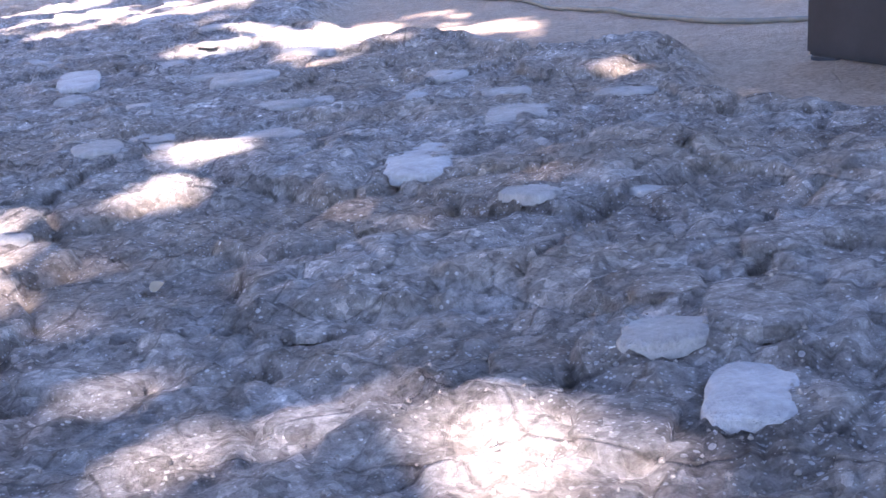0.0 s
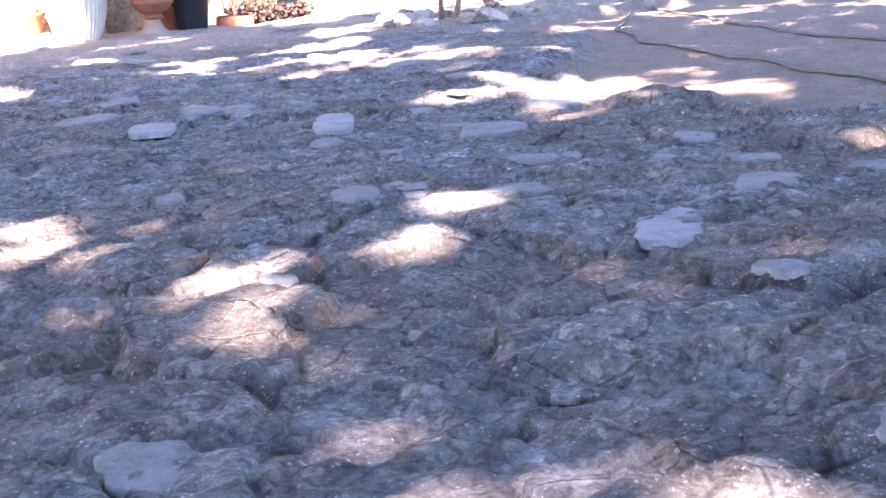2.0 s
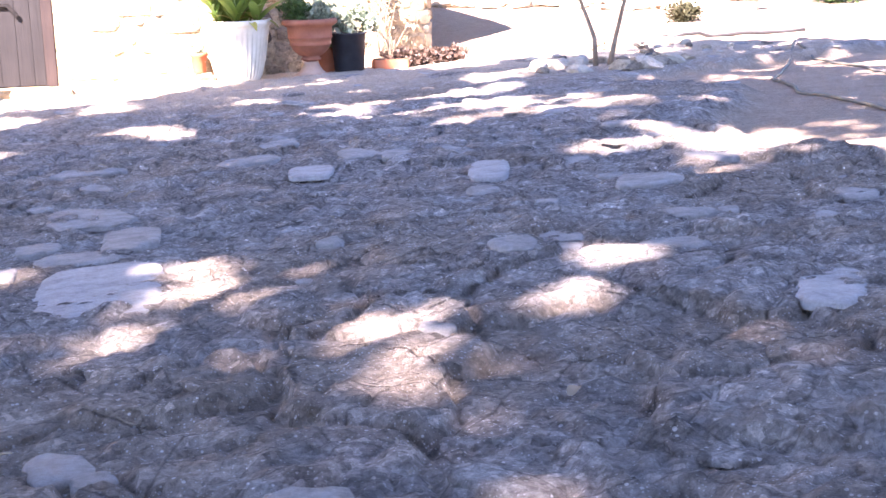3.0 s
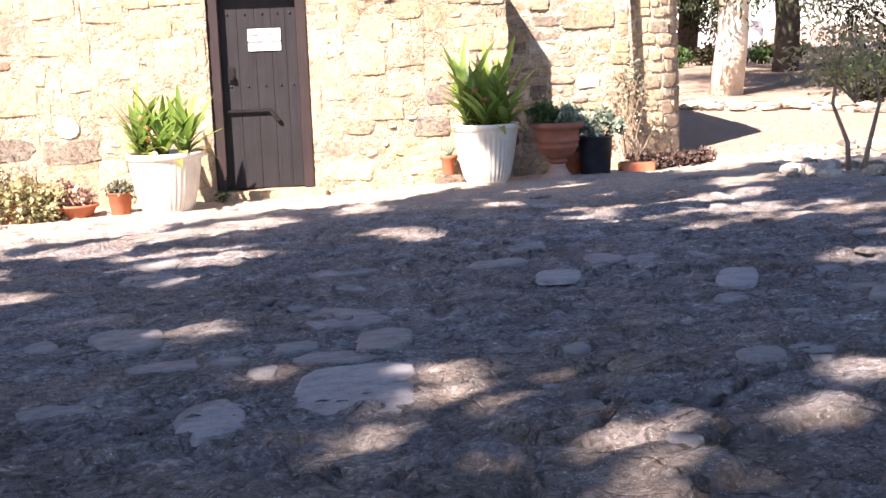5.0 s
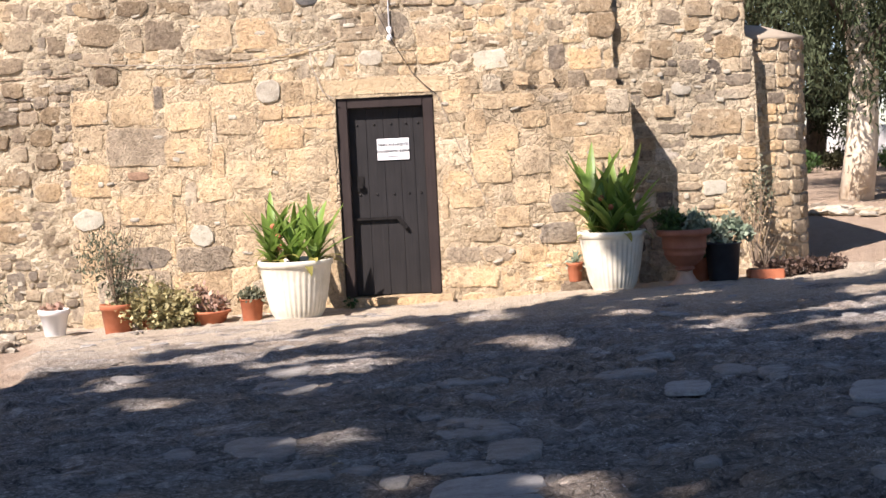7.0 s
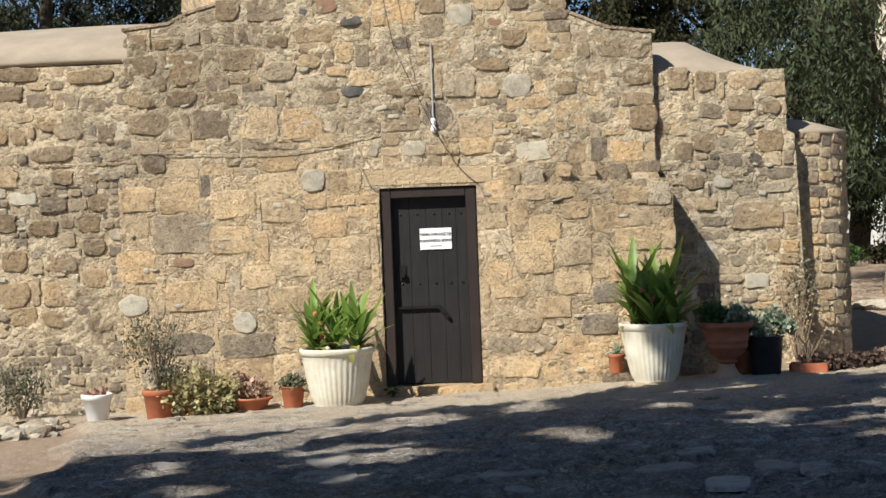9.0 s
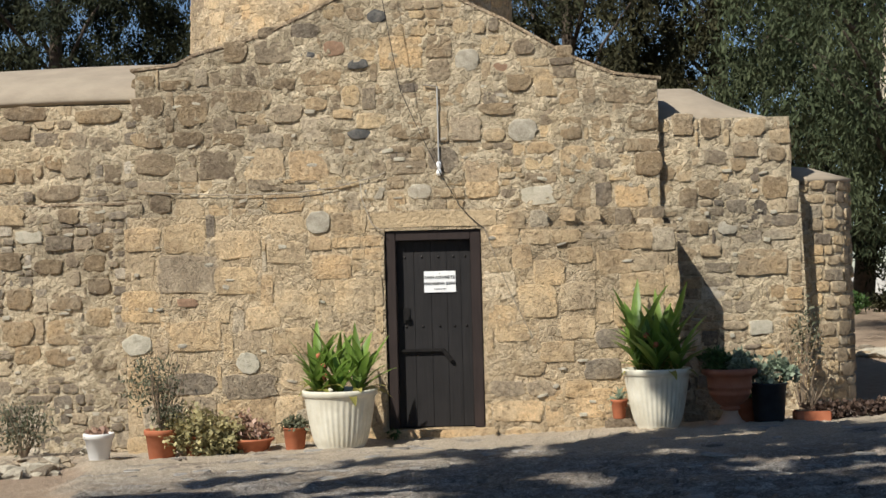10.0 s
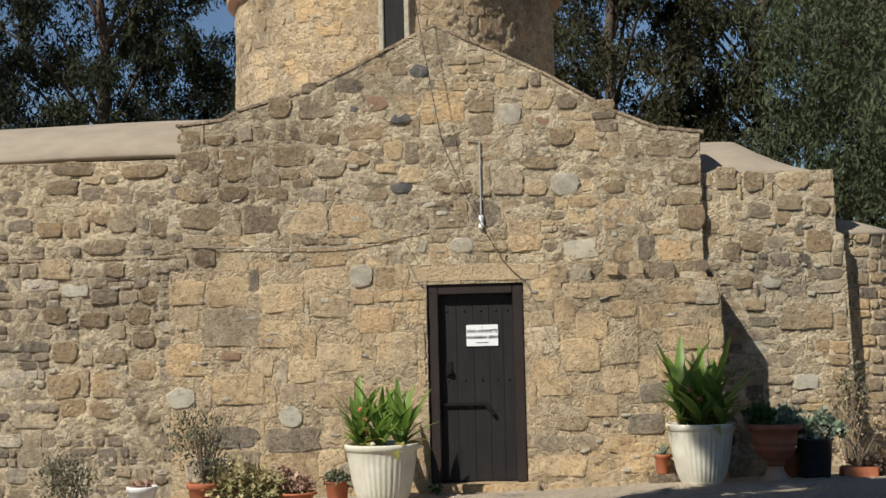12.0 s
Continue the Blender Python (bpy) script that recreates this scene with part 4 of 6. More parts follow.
cells = courses(rnd, 0.0, 2.44, (0.10, 0.17), (0.09, 0.2), lambda z: (0.1, RUN[-1] * 0.8), [], 0.2)
lay(wall_apse, cells, mixed, rnd, apse_place, (0.004, 0.018), (0.009, 0.022))
DX, DY, DR = -1.12, 4.1, 2.06
drum = round_wall("wall_drum", DX, DY, DR + 0.003, 3.2, 5.74, 0, 2 * math.pi, MORTAR, "round drum of ochre rubble above the crossing")
WIN_U = (-math.pi / 2) * DR
mortar_bed(drum, WIN_U - 1.4 * DR, WIN_U + 1.4 * DR, 3.9, 5.72, 0.0, MORTAR, 0.016, 0.017, 67, None, [(WIN_U + 0.03, WIN_U + 0.33, 4.4, 5.62)], 0.025, (DX, DY, DR))
cells = courses(rnd, 4.0, 5.72, (0.10, 0.26), (0.12, 0.42), lambda z: (WIN_U - 1.35 * DR, WIN_U + 1.35 * DR), [(WIN_U + 0.03, WIN_U + 0.33, 4.4, 5.62)], 0.25)
lay(drum, cells, mixed + ochre, rnd, curved(DX, DY, DR), (0.002, 0.016), (0.008, 0.022))
win = tagged(new("window_1", None), "narrow dark slit window in the drum", "window", kind="structure")
win.matrix_world = Matrix.Translation((DX + 0.18, DY - DR, 5.0))
# solid block, dark for the shade inside the slit; no hole is cut
part("slit_fill", box_bm(-0.13, 0.13, -0.03, 0.3, -0.6, 0.55), DOOR_WOOD, win, "dark block in place of the shaded opening")
for x in (-0.15, 0.15):
    part("jamb", box_bm(x - 0.03, x + 0.03, -0.06, 0.2, -0.6, 0.58, 0.01), WHITE_STONE, win, "pale stone jamb")
part("head", box_bm(-0.19, 0.19, -0.055, 0.2, 0.58, 0.68, 0.012), WHITE_STONE, win)


# small pale stones wedged into the joints
for wall, y, x0, x1, z0, z1, count in ((wall_w, 0.562, -5.0, -3.15, 0.1, 2.3, 26), (wall_upper, UP_Y - 0.006, -2.7, 2.1, 2.3, 3.5, 30), (wall_lower, LOW_Y - 0.006, -3.0, 2.3, 0.05, 1.9, 34), (wall_e, 0.652, 2.5, 3.7, 0.2, 2.9, 16)):
    for k in range(count):
        x, z = rnd.uniform(x0, x1), rnd.uniform(z0, z1)
        if not (DOOR_X[0] - 0.1 < x < DOOR_X[1] + 0.1 and z < 2.2):
            part_mesh("chip", rnd.choice(LOOKS["w"] if k % 3 == 0 else LOOKS["p"]), wall, "", Matrix.Translation((x, y, z)) @ pose(0, 0, 0, 0, rnd.uniform(-15, 15), 0) @ Matrix.Diagonal((rnd.uniform(0.05, 0.13), 0.022, rnd.uniform(0.025, 0.05), 1)))


# roofs
def sheet(name, rows, mat, label, thick=0.06):
    bm = bmesh.new()
    grid = [[bm.verts.new(p) for p in row] for row in rows]
    for a, b in zip(grid, grid[1:]):
        for i in range(len(a) - 1):
            bm.faces.new((a[i], a[i + 1], b[i + 1], b[i]))
    bmesh.ops.recalc_face_normals(bm, faces=bm.faces[:])
    bmesh.ops.solidify(bm, geom=bm.faces[:], thickness=thick)
    bmesh.ops.recalc_face_normals(bm, faces=bm.faces[:])
    me = bpy.data.meshes.new(name)
    bm.to_mesh(me)
    bm.free()
    me.materials.append(mat)
    me.polygons.foreach_set("use_smooth", [True] * len(me.polygons))
    return tagged(new(name, me), label, "roof", kind="structure")


def vault(y):
    return 3.45 + 0.70 * math.sin(min(1.0, max(0.0, (y - 0.62) / 4.8)) * math.pi) ** 0.8


sheet("roof_wing_left", [[(x, y, vault(y) + 0.02 * math.sin(x * 1.3)) for x in np.linspace(-14, -2.2, 24)] for y in np.linspace(0.655, 5.42, 16)], PLASTER, "smooth tan plastered vault roof")
sheet("roof_wing_right", [[(x, y, 3.10 + 0.60 * math.sin(min(1.0, max(0.0, (y - 0.66) / 4.8)) * math.pi) ** 0.8 * min(1.0, max(0.0, (3.67 - x) / 0.75)) ** 0.8) for x in np.linspace(2.0, 3.73, 14)]
                           for y in np.linspace(0.66, 5.4, 16)], PLASTER, "smooth tan plastered roof of the short wing")
sheet("roof_gable", [[(x, y, np.interp(x, [p[0] for p in GABLE], [p[1] for p in GABLE]) - 0.03) for x in np.linspace(-3.12, 2.37, 30)] for y in (0.9, 2.4, 4.2)], PLASTER, "plastered roof behind the gable")
apse_rows = []
for grow, z in ((0.03, 2.46), (-0.35, 2.60), (-0.75, 2.68)):
    apse_rows.append([(*apse_point(t, grow), z) for t in np.linspace(0, 1, 20)])
sheet("roof_apse", apse_rows, PLASTER, "low plastered half cone over the apse")
bm = lathe([(DR + 0.02, 0.0), (DR + 0.12, 0.05), (DR + 0.13, 0.12), (DR, 0.16), (DR * 0.86, 0.75), (DR * 0.55, 1.25), (0.05, 1.45)], 48)
me = bpy.data.meshes.new("roof_drum")
bm.to_mesh(me)
bm.free()
me.materials.append(TERRA_PALE)
dome = tagged(new("roof_drum", me), "low tiled dome with a projecting eave", "roof", kind="structure")
dome.location = (DX, DY, 5.73)

# ---------------------------------------------------------------- door
door = thing("door_1", (0, 0, 0), "closed dark plank door in a brown frame", "door", kind="structure")
FY = 0.02
part("frame_post", box_bm(-0.480, -0.375, FY, FY + 0.14, 0.0, 1.985, 0.008), FRAME_WOOD, door)
part("frame_post", box_bm(0.375, 0.480, FY, FY + 0.14, 0.0, 1.985, 0.008), FRAME_WOOD, door)
part("frame_head", box_bm(-0.374, 0.374, FY, FY + 0.14, 1.885, 1.985, 0.008), FRAME_WOOD, door)
for i, (a, b) in enumerate(zip((-0.374, -0.20, -0.03, 0.13, 0.27), (-0.20, -0.03, 0.13, 0.27, 0.374))):
    plank = part("plank", box_bm(a + 0.001, b - 0.001, 0.11, 0.15, 0.012, 1.885, 0.002), DOOR_WOOD, door)
for z in (1.72, 1.02, 0.78):
    for x in (-0.29, -0.12, 0.05, 0.2, 0.32):
        if not (z == 0.78 and x > 0.1):
            part("bolt", lathe([(0.004, -0.002), (0.013, 0.0), (0.010, 0.008), (0.003, 0.011)], 8), IRON, door, "", pose(x, 0.11, z, 90))
part("bar", box_bm(-0.355, 0.085, 0.075, 0.11, 0.762, 0.795, 0.006), IRON, door, "flat iron bar")
part("handle", box_bm(-0.02, 0.13, -0.02, 0.02, -0.02, 0.02, 0.008), IRON, door, "bent iron handle", pose(0.085, 0.085, 0.77, 0, 52, 0))
part("lock_plate", box_bm(-0.325, -0.245, 0.098, 0.112, 1.05, 1.21, 0.006), IRON, door)
part("padlock", box_bm(-0.31, -0.25, 0.06, 0.1, 1.08, 1.14, 0.012), IRON, door, "iron padlock")
sign = part("sign", box_bm(-0.10, 0.22, 0.098, 0.106, 1.36, 1.575, 0.002), PAPER, door, "white notice with black Greek capitals")


def lettering(text, x, y, z, size, parent, mat):
    cu = bpy.data.curves.new("letters", "FONT")
    cu.body, cu.size, cu.align_x, cu.extrude, cu.offset = text, size, "CENTER", 0.0006, 0.0010
    tmp = new("letters", cu)
    me = bpy.data.meshes.new_from_object(tmp.evaluated_get(bpy.context.evaluated_depsgraph_get()))
    bpy.data.objects.remove(tmp)
    me.materials.clear()
    me.materials.append(mat)
    return part_mesh("lettering", me, parent, "", pose(x, y, z, 90))


lettering("ΜΗΝ ΑΦΗΝΕΤΕ", 0.06, 0.0955, 1.497, 0.041, sign, INK)
lettering("ΑΝΑΜΜΕΝΑ ΚΕΡΙΑ", 0.06, 0.0955, 1.437, 0.036, sign, INK)
part("line", box_bm(0.0, 0.12, 0.0952, 0.0972, 1.392, 1.398), INK, sign)
part("line", box_bm(0.056, 0.062, 0.0952, 0.0972, 1.545, 1.556), INK, sign)

# ---------------------------------------------------------------- trees
def leaf_cloud(points, size, rnd, droop=0.0, aspect=2.2):
    """Many small leaves, one quad each, round the given points."""
    n = len(points)
    c = np.array(points, float)
    g = np.random.default_rng(rnd.randrange(1 << 30))
    d = g.normal(size=(n, 3))
    d[:, 2] -= droop
    d /= np.linalg.norm(d, axis=1, keepdims=True)
    s = np.cross(d, g.normal(size=(n, 3)))
    s /= np.linalg.norm(s, axis=1, keepdims=True) + 1e-9
    L = (size * g.uniform(0.6, 1.4, n))[:, None]
    W = L / aspect
    v = np.stack([c, c + d * L * 0.5 + s * W * 0.5, c + d * L, c + d * L * 0.5 - s * W * 0.5], 1).reshape(-1, 3)
    f = np.arange(4 * n).reshape(n, 4)
    return v, f


def fast_mesh(name, v, f, mat):
    me = bpy.data.meshes.new(name)
    me.vertices.add(len(v))
    me.vertices.foreach_set("co", np.asarray(v, np.float32).ravel())
    me.loops.add(f.size)
    me.loops.foreach_set("vertex_index", f.ravel().astype(np.int32))
    me.polygons.add(len(f))
    me.polygons.foreach_set("loop_start", np.arange(0, f.size, f.shape[1], dtype=np.int32))
    me.update(calc_edges=True)
    me.materials.append(mat)
    return me


def tree(name, x, y, height, spread, trunk_r, leaf_mat, bark, label, seed, low=0.25, clumps=60, per=130, size=0.16, clump=0.8, droop=0.5, z0=None, lean=0.0, trunk_h=0.8):
    rnd = random.Random(seed)
    g = np.random.default_rng(seed)
    base = float(ground_z(x, y)) - 0.1 if z0 is None else z0
    t = thing(name, (x, y, base), label, "tree")
    pts = [(lean * k / 8 + 0.06 * trunk_r * 8 * math.sin(k * 1.3 + seed), 0.05 * math.sin(k * 2.1 + seed), height * trunk_h * k / 8) for k in range(9)]
    part("trunk", tube_bm(pts, trunk_r, 10, trunk_r * 0.25), bark, t, smooth=True)
    limbs, centres = [], []
    for k in range(clumps):
        h = low + (1 - low) * (k + rnd.random()) / clumps
        a = rnd.uniform(0, 2 * math.pi)
        prof = math.sin(math.pi * min(1, 0.12 + 0.85 * (h - low) / (1 - low))) ** 0.7
        r = spread * prof * math.sqrt(rnd.uniform(0.08, 1.0))
        c = Vector((lean * h + r * math.cos(a), r * math.sin(a), height * h))
        centres.append(c)
        if k % 4 == 0:
            st = Vector((lean * h * 0.8, 0, height * max(low * 0.8, h - 0.16) * 0.95))
            mid = st.lerp(c, 0.5) + Vector((0, 0, 0.15 * r))
            limbs.append(tube_bm([st, mid, c], trunk_r * 0.22, 5, trunk_r * 0.05))
    part("limbwork", merge(limbs), BARK, t, smooth=True)
    allp = []
    for c in centres:
        m = max(6, int(per * rnd.uniform(0.6, 1.3)))
        sprays = 9
        q = g.normal(size=(sprays, 3)) * np.array([clump, clump, clump * 0.6]) * 0.55
        q[:, 2] -= droop * 0.4 * np.hypot(q[:, 0], q[:, 1])
        which, hang = g.integers(0, sprays, m), g.random(m)
        p = q[which] + g.normal(size=(m, 3)) * clump * (0.10 + 0.10 * hang[:, None])
        p[:, 2] -= hang * clump * 0.45 * droop
        allp.append(p + np.array(c))
    v, f = leaf_cloud(np.concatenate(allp), size, rnd, droop, 3.6)
    part_mesh("crown", fast_mesh("crown", v, f, leaf_mat), t)
    return t


# behind the church: a row of dark evergreens, then a lighter weeping tree on the right
for k, (x, y, h, s) in enumerate([(-13.5, 19, 15, 3.6), (-9.2, 17.5, 14, 3.4), (-6.0, 19.5, 15, 3.4), (-2.0, 21, 15, 3.2), (2.6, 18.5, 13.5, 3.0), (6.2, 19.5, 14, 3.5), (9.8, 21, 14, 3.8)]):
    tree("evergreen_tree", x, y, h, s, 0.28, CONIFER if k not in (4, 5) else OLIVE_TREE, BARK, "tall dark evergreen tree with ragged hanging branches", 100 + k, 0.12, 112, 740, 0.15, 0.74, 1.2)
tree("pepper_tree", 7.05, 8.1, 10.5, 2.7, 0.27, PEPPER, PALE_BARK, "weeping grey-green tree with a pale peeling trunk", 301, 0.27, 120, 560, 0.12, 0.85, 1.5)
tree("pepper_tree", 9.55, 13.0, 11.0, 3.4, 0.26, PEPPER, BARK, "weeping grey-green tree with a dark trunk", 302, 0.25, 100, 520, 0.13, 0.9, 1.6)
for k, (x, y) in enumerate([(13.5, 12.0), (15.5, 17.5), (17.5, 10.5), (16.5, 24.0), (20.5, 15.0)]):
    tree("evergreen_tree", x, y, 9 + k % 3, 3.2, 0.24, CONIFER if k % 2 else OLIVE_TREE, BARK, "dark evergreen tree with low branches", 400 + k, 0.06, 90, 260, 0.15, 1.2, 0.8)

# unseen trees at the camera's end, their leaves set to cast the dappled shade
# crown openings fitted to the seen sun patches: x, y, half width, half depth
GAPS_A = [(1.07, -11.85, 0.12, 0.15), (1.14, -12.27, 0.06, 0.06), (1.82, -10.92, 0.07, 0.26), (1.57, -11.31, 0.06, 0.14), (1.13, -11.38, 0.06, 0.12),
          (1.23, -11.40, 0.03, 0.10), (0.83, -11.45, 0.05, 0.08), (0.66, -11.11, 0.10, 0.14), (0.89, -10.56, 0.09, 0.36), (0.18, -9.27, 0.08, 0.28),
          (1.79, -11.86, 0.03, 0.14), (0.40, -10.28, 0.07, 0.13), (0.90, -12.17, 0.05, 0.05), (3.05, -8.65, 0.08, 0.44), (2.69, -9.51, 0.08, 0.16),
          (3.30, -8.95, 0.15, 0.26)]
GAPS_B = [(1.38, -12.88, 0.085, 0.20), (1.76, -12.00, 0.04, 0.10), (1.80, -11.83, 0.03, 0.06), (1.10, -12.66, 0.075, 0.16), (3.09, -8.62, 0.09, 0.74), (3.55, -8.47, 0.20, 0.30), (3.63, -9.24, 0.21, 0.32), (2.99, -6.12, 0.30, 0.50), (2.68, -9.54, 0.07, 0.13),
          (3.02, -10.98, 0.03, 0.10)]
GAPS_C = [(0.12, -9.19, 0.11, 0.17), (-0.08, -7.45, 0.10, 0.20), (1.02, -5.65, 0.21, 0.41), (2.92, -6.70, 0.15, 0.29), (-0.82, -7.67, 0.18, 0.20), (0.13, -3.71, 0.30, 0.49),
          (-0.50, -4.09, 0.52, 0.55), (0.11, -6.45, 0.27, 0.19), (2.51, -6.85, 0.12, 0.20), (1.87, -3.81, 0.17, 0.35), (-0.87, -5.50, 0.23, 0.31)]


def canopy_density(gx, gy, grow):
    # crown edge drawn from the shade line on the ground, bulging over the urn
    front = -3.6 + 0.62 * np.clip(gx + 2.0, -1.5, 4.2) + 1.5 * (smoothstep(2.2, 2.7, gx) - smoothstep(3.2, 3.8, gx)) + 1.4 * (fbm(gx * 0.9, gy * 0.9, 3, 51) - 0.5)
    front = front - 1.6 * smoothstep(-0.6, -2.6, gx)
    dens = smoothstep(0.0, -0.5, gy - front + grow)
    holes = fbm(gx * 2.3, gy * 1.6, 3, 61) + grow * 0.35
    open_part = np.maximum(smoothstep(2.6, 3.8, gx) * smoothstep(-10.6, -10.0, gy), smoothstep(-7.4, -6.4, gy) * smoothstep(2.4, 1.9, gx))
    open_part = np.maximum(open_part, smoothstep(2.0, 2.3, gx) * smoothstep(-9.6, -9.2, gy))
    shift = 0.12 * smoothstep(-7.4, -6.0, gy) * smoothstep(1.6, 0.4, gx)
    dens = dens * np.where(open_part > 0.5, smoothstep(0.66, 0.57, holes + shift), smoothstep(0.78, 0.70, holes))
    dens = dens * (1 - 0.5 * smoothstep(3.2, 4.6, gx) * smoothstep(-10.6, -10.0, gy))
    for x, y, a, b in GAPS_A + GAPS_B + GAPS_C:
        a, b = 0.92 * a + 0.022 + grow, 0.92 * b + 0.022 + grow
        dens = dens * smoothstep(0.9, 1.0 + 0.07 / a, np.hypot((gx - x) / a, (gy - y) / b))
    return dens if grow else np.maximum(dens, 0.01 * smoothstep(0.0, -0.5, gy - front))


def canopy_points(count, seed, grow):
    g = np.random.default_rng(seed)
    gx, gy = g.uniform(-5.5, 9.0, count * 5), g.uniform(-17.5, 1.0, count * 5)
    keep = g.random(count * 5) < canopy_density(gx, gy, grow)
    gx, gy = gx[keep][:count], gy[keep][:count]
    z = 8.8 + 1.2 * g.random(len(gx))
    s = (z - ground_base(gx, gy)) / -SUN.z
    return np.stack([gx - SUN.x * s, gy - SUN.y * s, z], 1)


shade_pts = canopy_points(110000, 77, 0.0)
# larger leaves added to block stray light between the openings
big_pts = canopy_points(42000, 78, 0.14)
for k, (tx, ty) in enumerate([(-6.0, -21.5), (-1.5, -24.0), (4.0, -22.0)]):
    d = [np.hypot(shade_pts[:, 0] - a, shade_pts[:, 1] - b) for a, b in [(-6.0, -21.5), (-1.5, -24.0), (4.0, -22.0)]]
    mine = shade_pts[np.argmin(d, axis=0) == k]
    d2 = [np.hypot(big_pts[:, 0] - a, big_pts[:, 1] - b) for a, b in [(-6.0, -21.5), (-1.5, -24.0), (4.0, -22.0)]]
    filler = big_pts[np.argmin(d2, axis=0) == k]
    t = thing("shade_tree", (tx, ty, float(ground_z(tx, ty)) - 0.1), "unseen tree behind the camera, its leaves set to cast the yard's dappled shade", "tree")
    part("trunk", tube_bm([(0, 0, 0), (0.1, 0.05, 2.0), (0.0, 0.1, 4.6), (0.1, 0.2, 7.4)], 0.26, 10, 0.14), BARK, t, smooth=True)
    off = np.array([tx, ty, t.location.z])
    rl = random.Random(900 + k)
    limbs = []
    for q in range(14):
        tip = Vector(mine[rl.randrange(len(mine))] - off)
        limbs.append(tube_bm([(0, 0.1, 5.2), tip * 0.5 + Vector((0, 0, 3.2)), tip], 0.07, 5, 0.012))
    part("limbwork", merge(limbs), BARK, t, smooth=True)
    v, f = leaf_cloud(mine - off, 0.155, rl, 0.2, 1.4)
    part_mesh("crown", fast_mesh("crown", v, f, SHADE_LEAF), t)
    v, f = leaf_cloud(filler - off, 0.30, rl, 0.2, 1.4)
    part_mesh("inner_crown", fast_mesh("inner_crown", v, f, SHADE_LEAF), t)


# ---------------------------------------------------------------- potted plants
def blade(L, w, bend, fold=0.25, segs=7):
    """A long pointed leaf that rises along +z and bends towards +x, with a folded midrib."""
    v, f = [], []
    x = z = 0.0
    ang = 0.12
    for i in range(segs + 1):
        t = i / segs
        ww = w * math.sin(math.pi * min(1.0, 0.10 + 0.90 * t) ** 0.85) ** 0.9 * (1 if t < 1 else 0) + 0.002
        nx, nz = math.cos(ang), -math.sin(ang)
        v += [(x - fold * ww * nx, -ww, z - fold * ww * nz), (x, 0, z), (x - fold * ww * nx, ww, z - fold * ww * nz)]
        x += math.sin(ang) * L / segs
        z += math.cos(ang) * L / segs
        ang += bend / segs
    for i in range(segs):
        a = 3 * i
        f += [(a, a + 1, a + 4, a + 3), (a + 1, a + 2, a + 5, a + 4)]
    return v, f


BLADES = [mesh_from("leaf", *blade(L, w, b), CANNA, True) for L, w, b in ((0.52, 0.036, 0.30), (0.46, 0.042, 0.5), (0.42, 0.034, 0.8), (0.36, 0.038, 0.45), (0.30, 0.030, 1.1))]
OLD_BLADES = [mesh_from("leaf", *blade(L, w, b), CANNA_OLD, True) for L, w, b in ((0.34, 0.035, 1.3), (0.26, 0.04, 1.5))]


def white_pot(name, x, y, top, rim, foot, label, seed, tall):
    z = float(ground_z(x, y)) - 0.02
    h = top - z
    t = thing(name, (x, y, z), label, "potted plant", "white fluted pots by the door")
    prof = [(foot * 0.94, 0.0), (foot, 0.012)] + [(foot + (rim * 0.94 - foot) * (k / 9) ** 0.58, 0.02 + (h - 0.09) * k / 9) for k in range(10)]
    prof += [(rim * 0.95, h - 0.062), (rim, h - 0.05), (rim * 1.005, h - 0.012), (rim * 0.985, h), (rim * 0.93, h), (rim * 0.90, h - 0.05)]
    part("pot", lathe(prof, 144, (36, 0.009, 0.025, h - 0.07)), WHITE_POT, t, "white fluted plastic pot with streaks of dirt", smooth=True)
    part("soil", lathe([(rim * 0.8, h - 0.10), (rim * 0.90, h - 0.05), (rim * 0.5, h - 0.03), (0.01, h - 0.025)], 24), SOIL, t, smooth=True)
    r = random.Random(seed)
    for q in range(14):
        a, d = r.uniform(0, 6.283), rim * 0.62 * math.sqrt(r.random())
        sx, sy = d * math.cos(a), d * math.sin(a)
        hh = r.uniform(0.05, 0.20) * tall
        tip = Vector((sx * 1.2, sy * 1.2, h - 0.04 + hh))
        stalk = part("stem", tube_bm([(sx, sy, h - 0.06), ((sx + tip.x) / 2, (sy + tip.y) / 2, h - 0.04 + hh * 0.5), tip], 0.013, 6, 0.008), CANNA, t, smooth=True)
        for k in range(9):
            f = (k + r.random()) / 9
            base = Vector((sx, sy, h - 0.05)).lerp(tip, f)
            out = math.degrees(a) * (0.4 if f > 0.6 else 1.0) + r.uniform(-120, 120)
            pool = BLADES if k > 1 or r.random() < 0.6 else OLD_BLADES
            sc = r.uniform(0.58, 0.98) * tall * (0.8 + 0.25 * f)
            part_mesh("leaf", r.choice(pool), stalk, "", Matrix.Translation(base) @ pose(0, 0, 0, 0, 5 + 46 * (1 - f) * r.uniform(0.4, 1.0), out) @ Matrix.Scale(sc, 4))
    for k in range(4):
        a = r.uniform(0, 6.283)
        part_mesh("leaf", r.choice(OLD_BLADES), t, "", pose(rim * 0.6 * math.cos(a), rim * 0.6 * math.sin(a), h - 0.03, 0, r.uniform(50, 75), math.degrees(a)))
    for k in range(3):
        a = r.uniform(2.5, 4.6)
        part("flower", lathe([(0.004, 0), (0.022, 0.02), (0.028, 0.05), (0.006, 0.07)], 7), TERRA, t, "withered orange flower", pose(rim * 0.55 * math.cos(a), rim * 0.55 * math.sin(a), h + 0.10 + 0.1 * k, 30 * k, 20, 0))
    return t


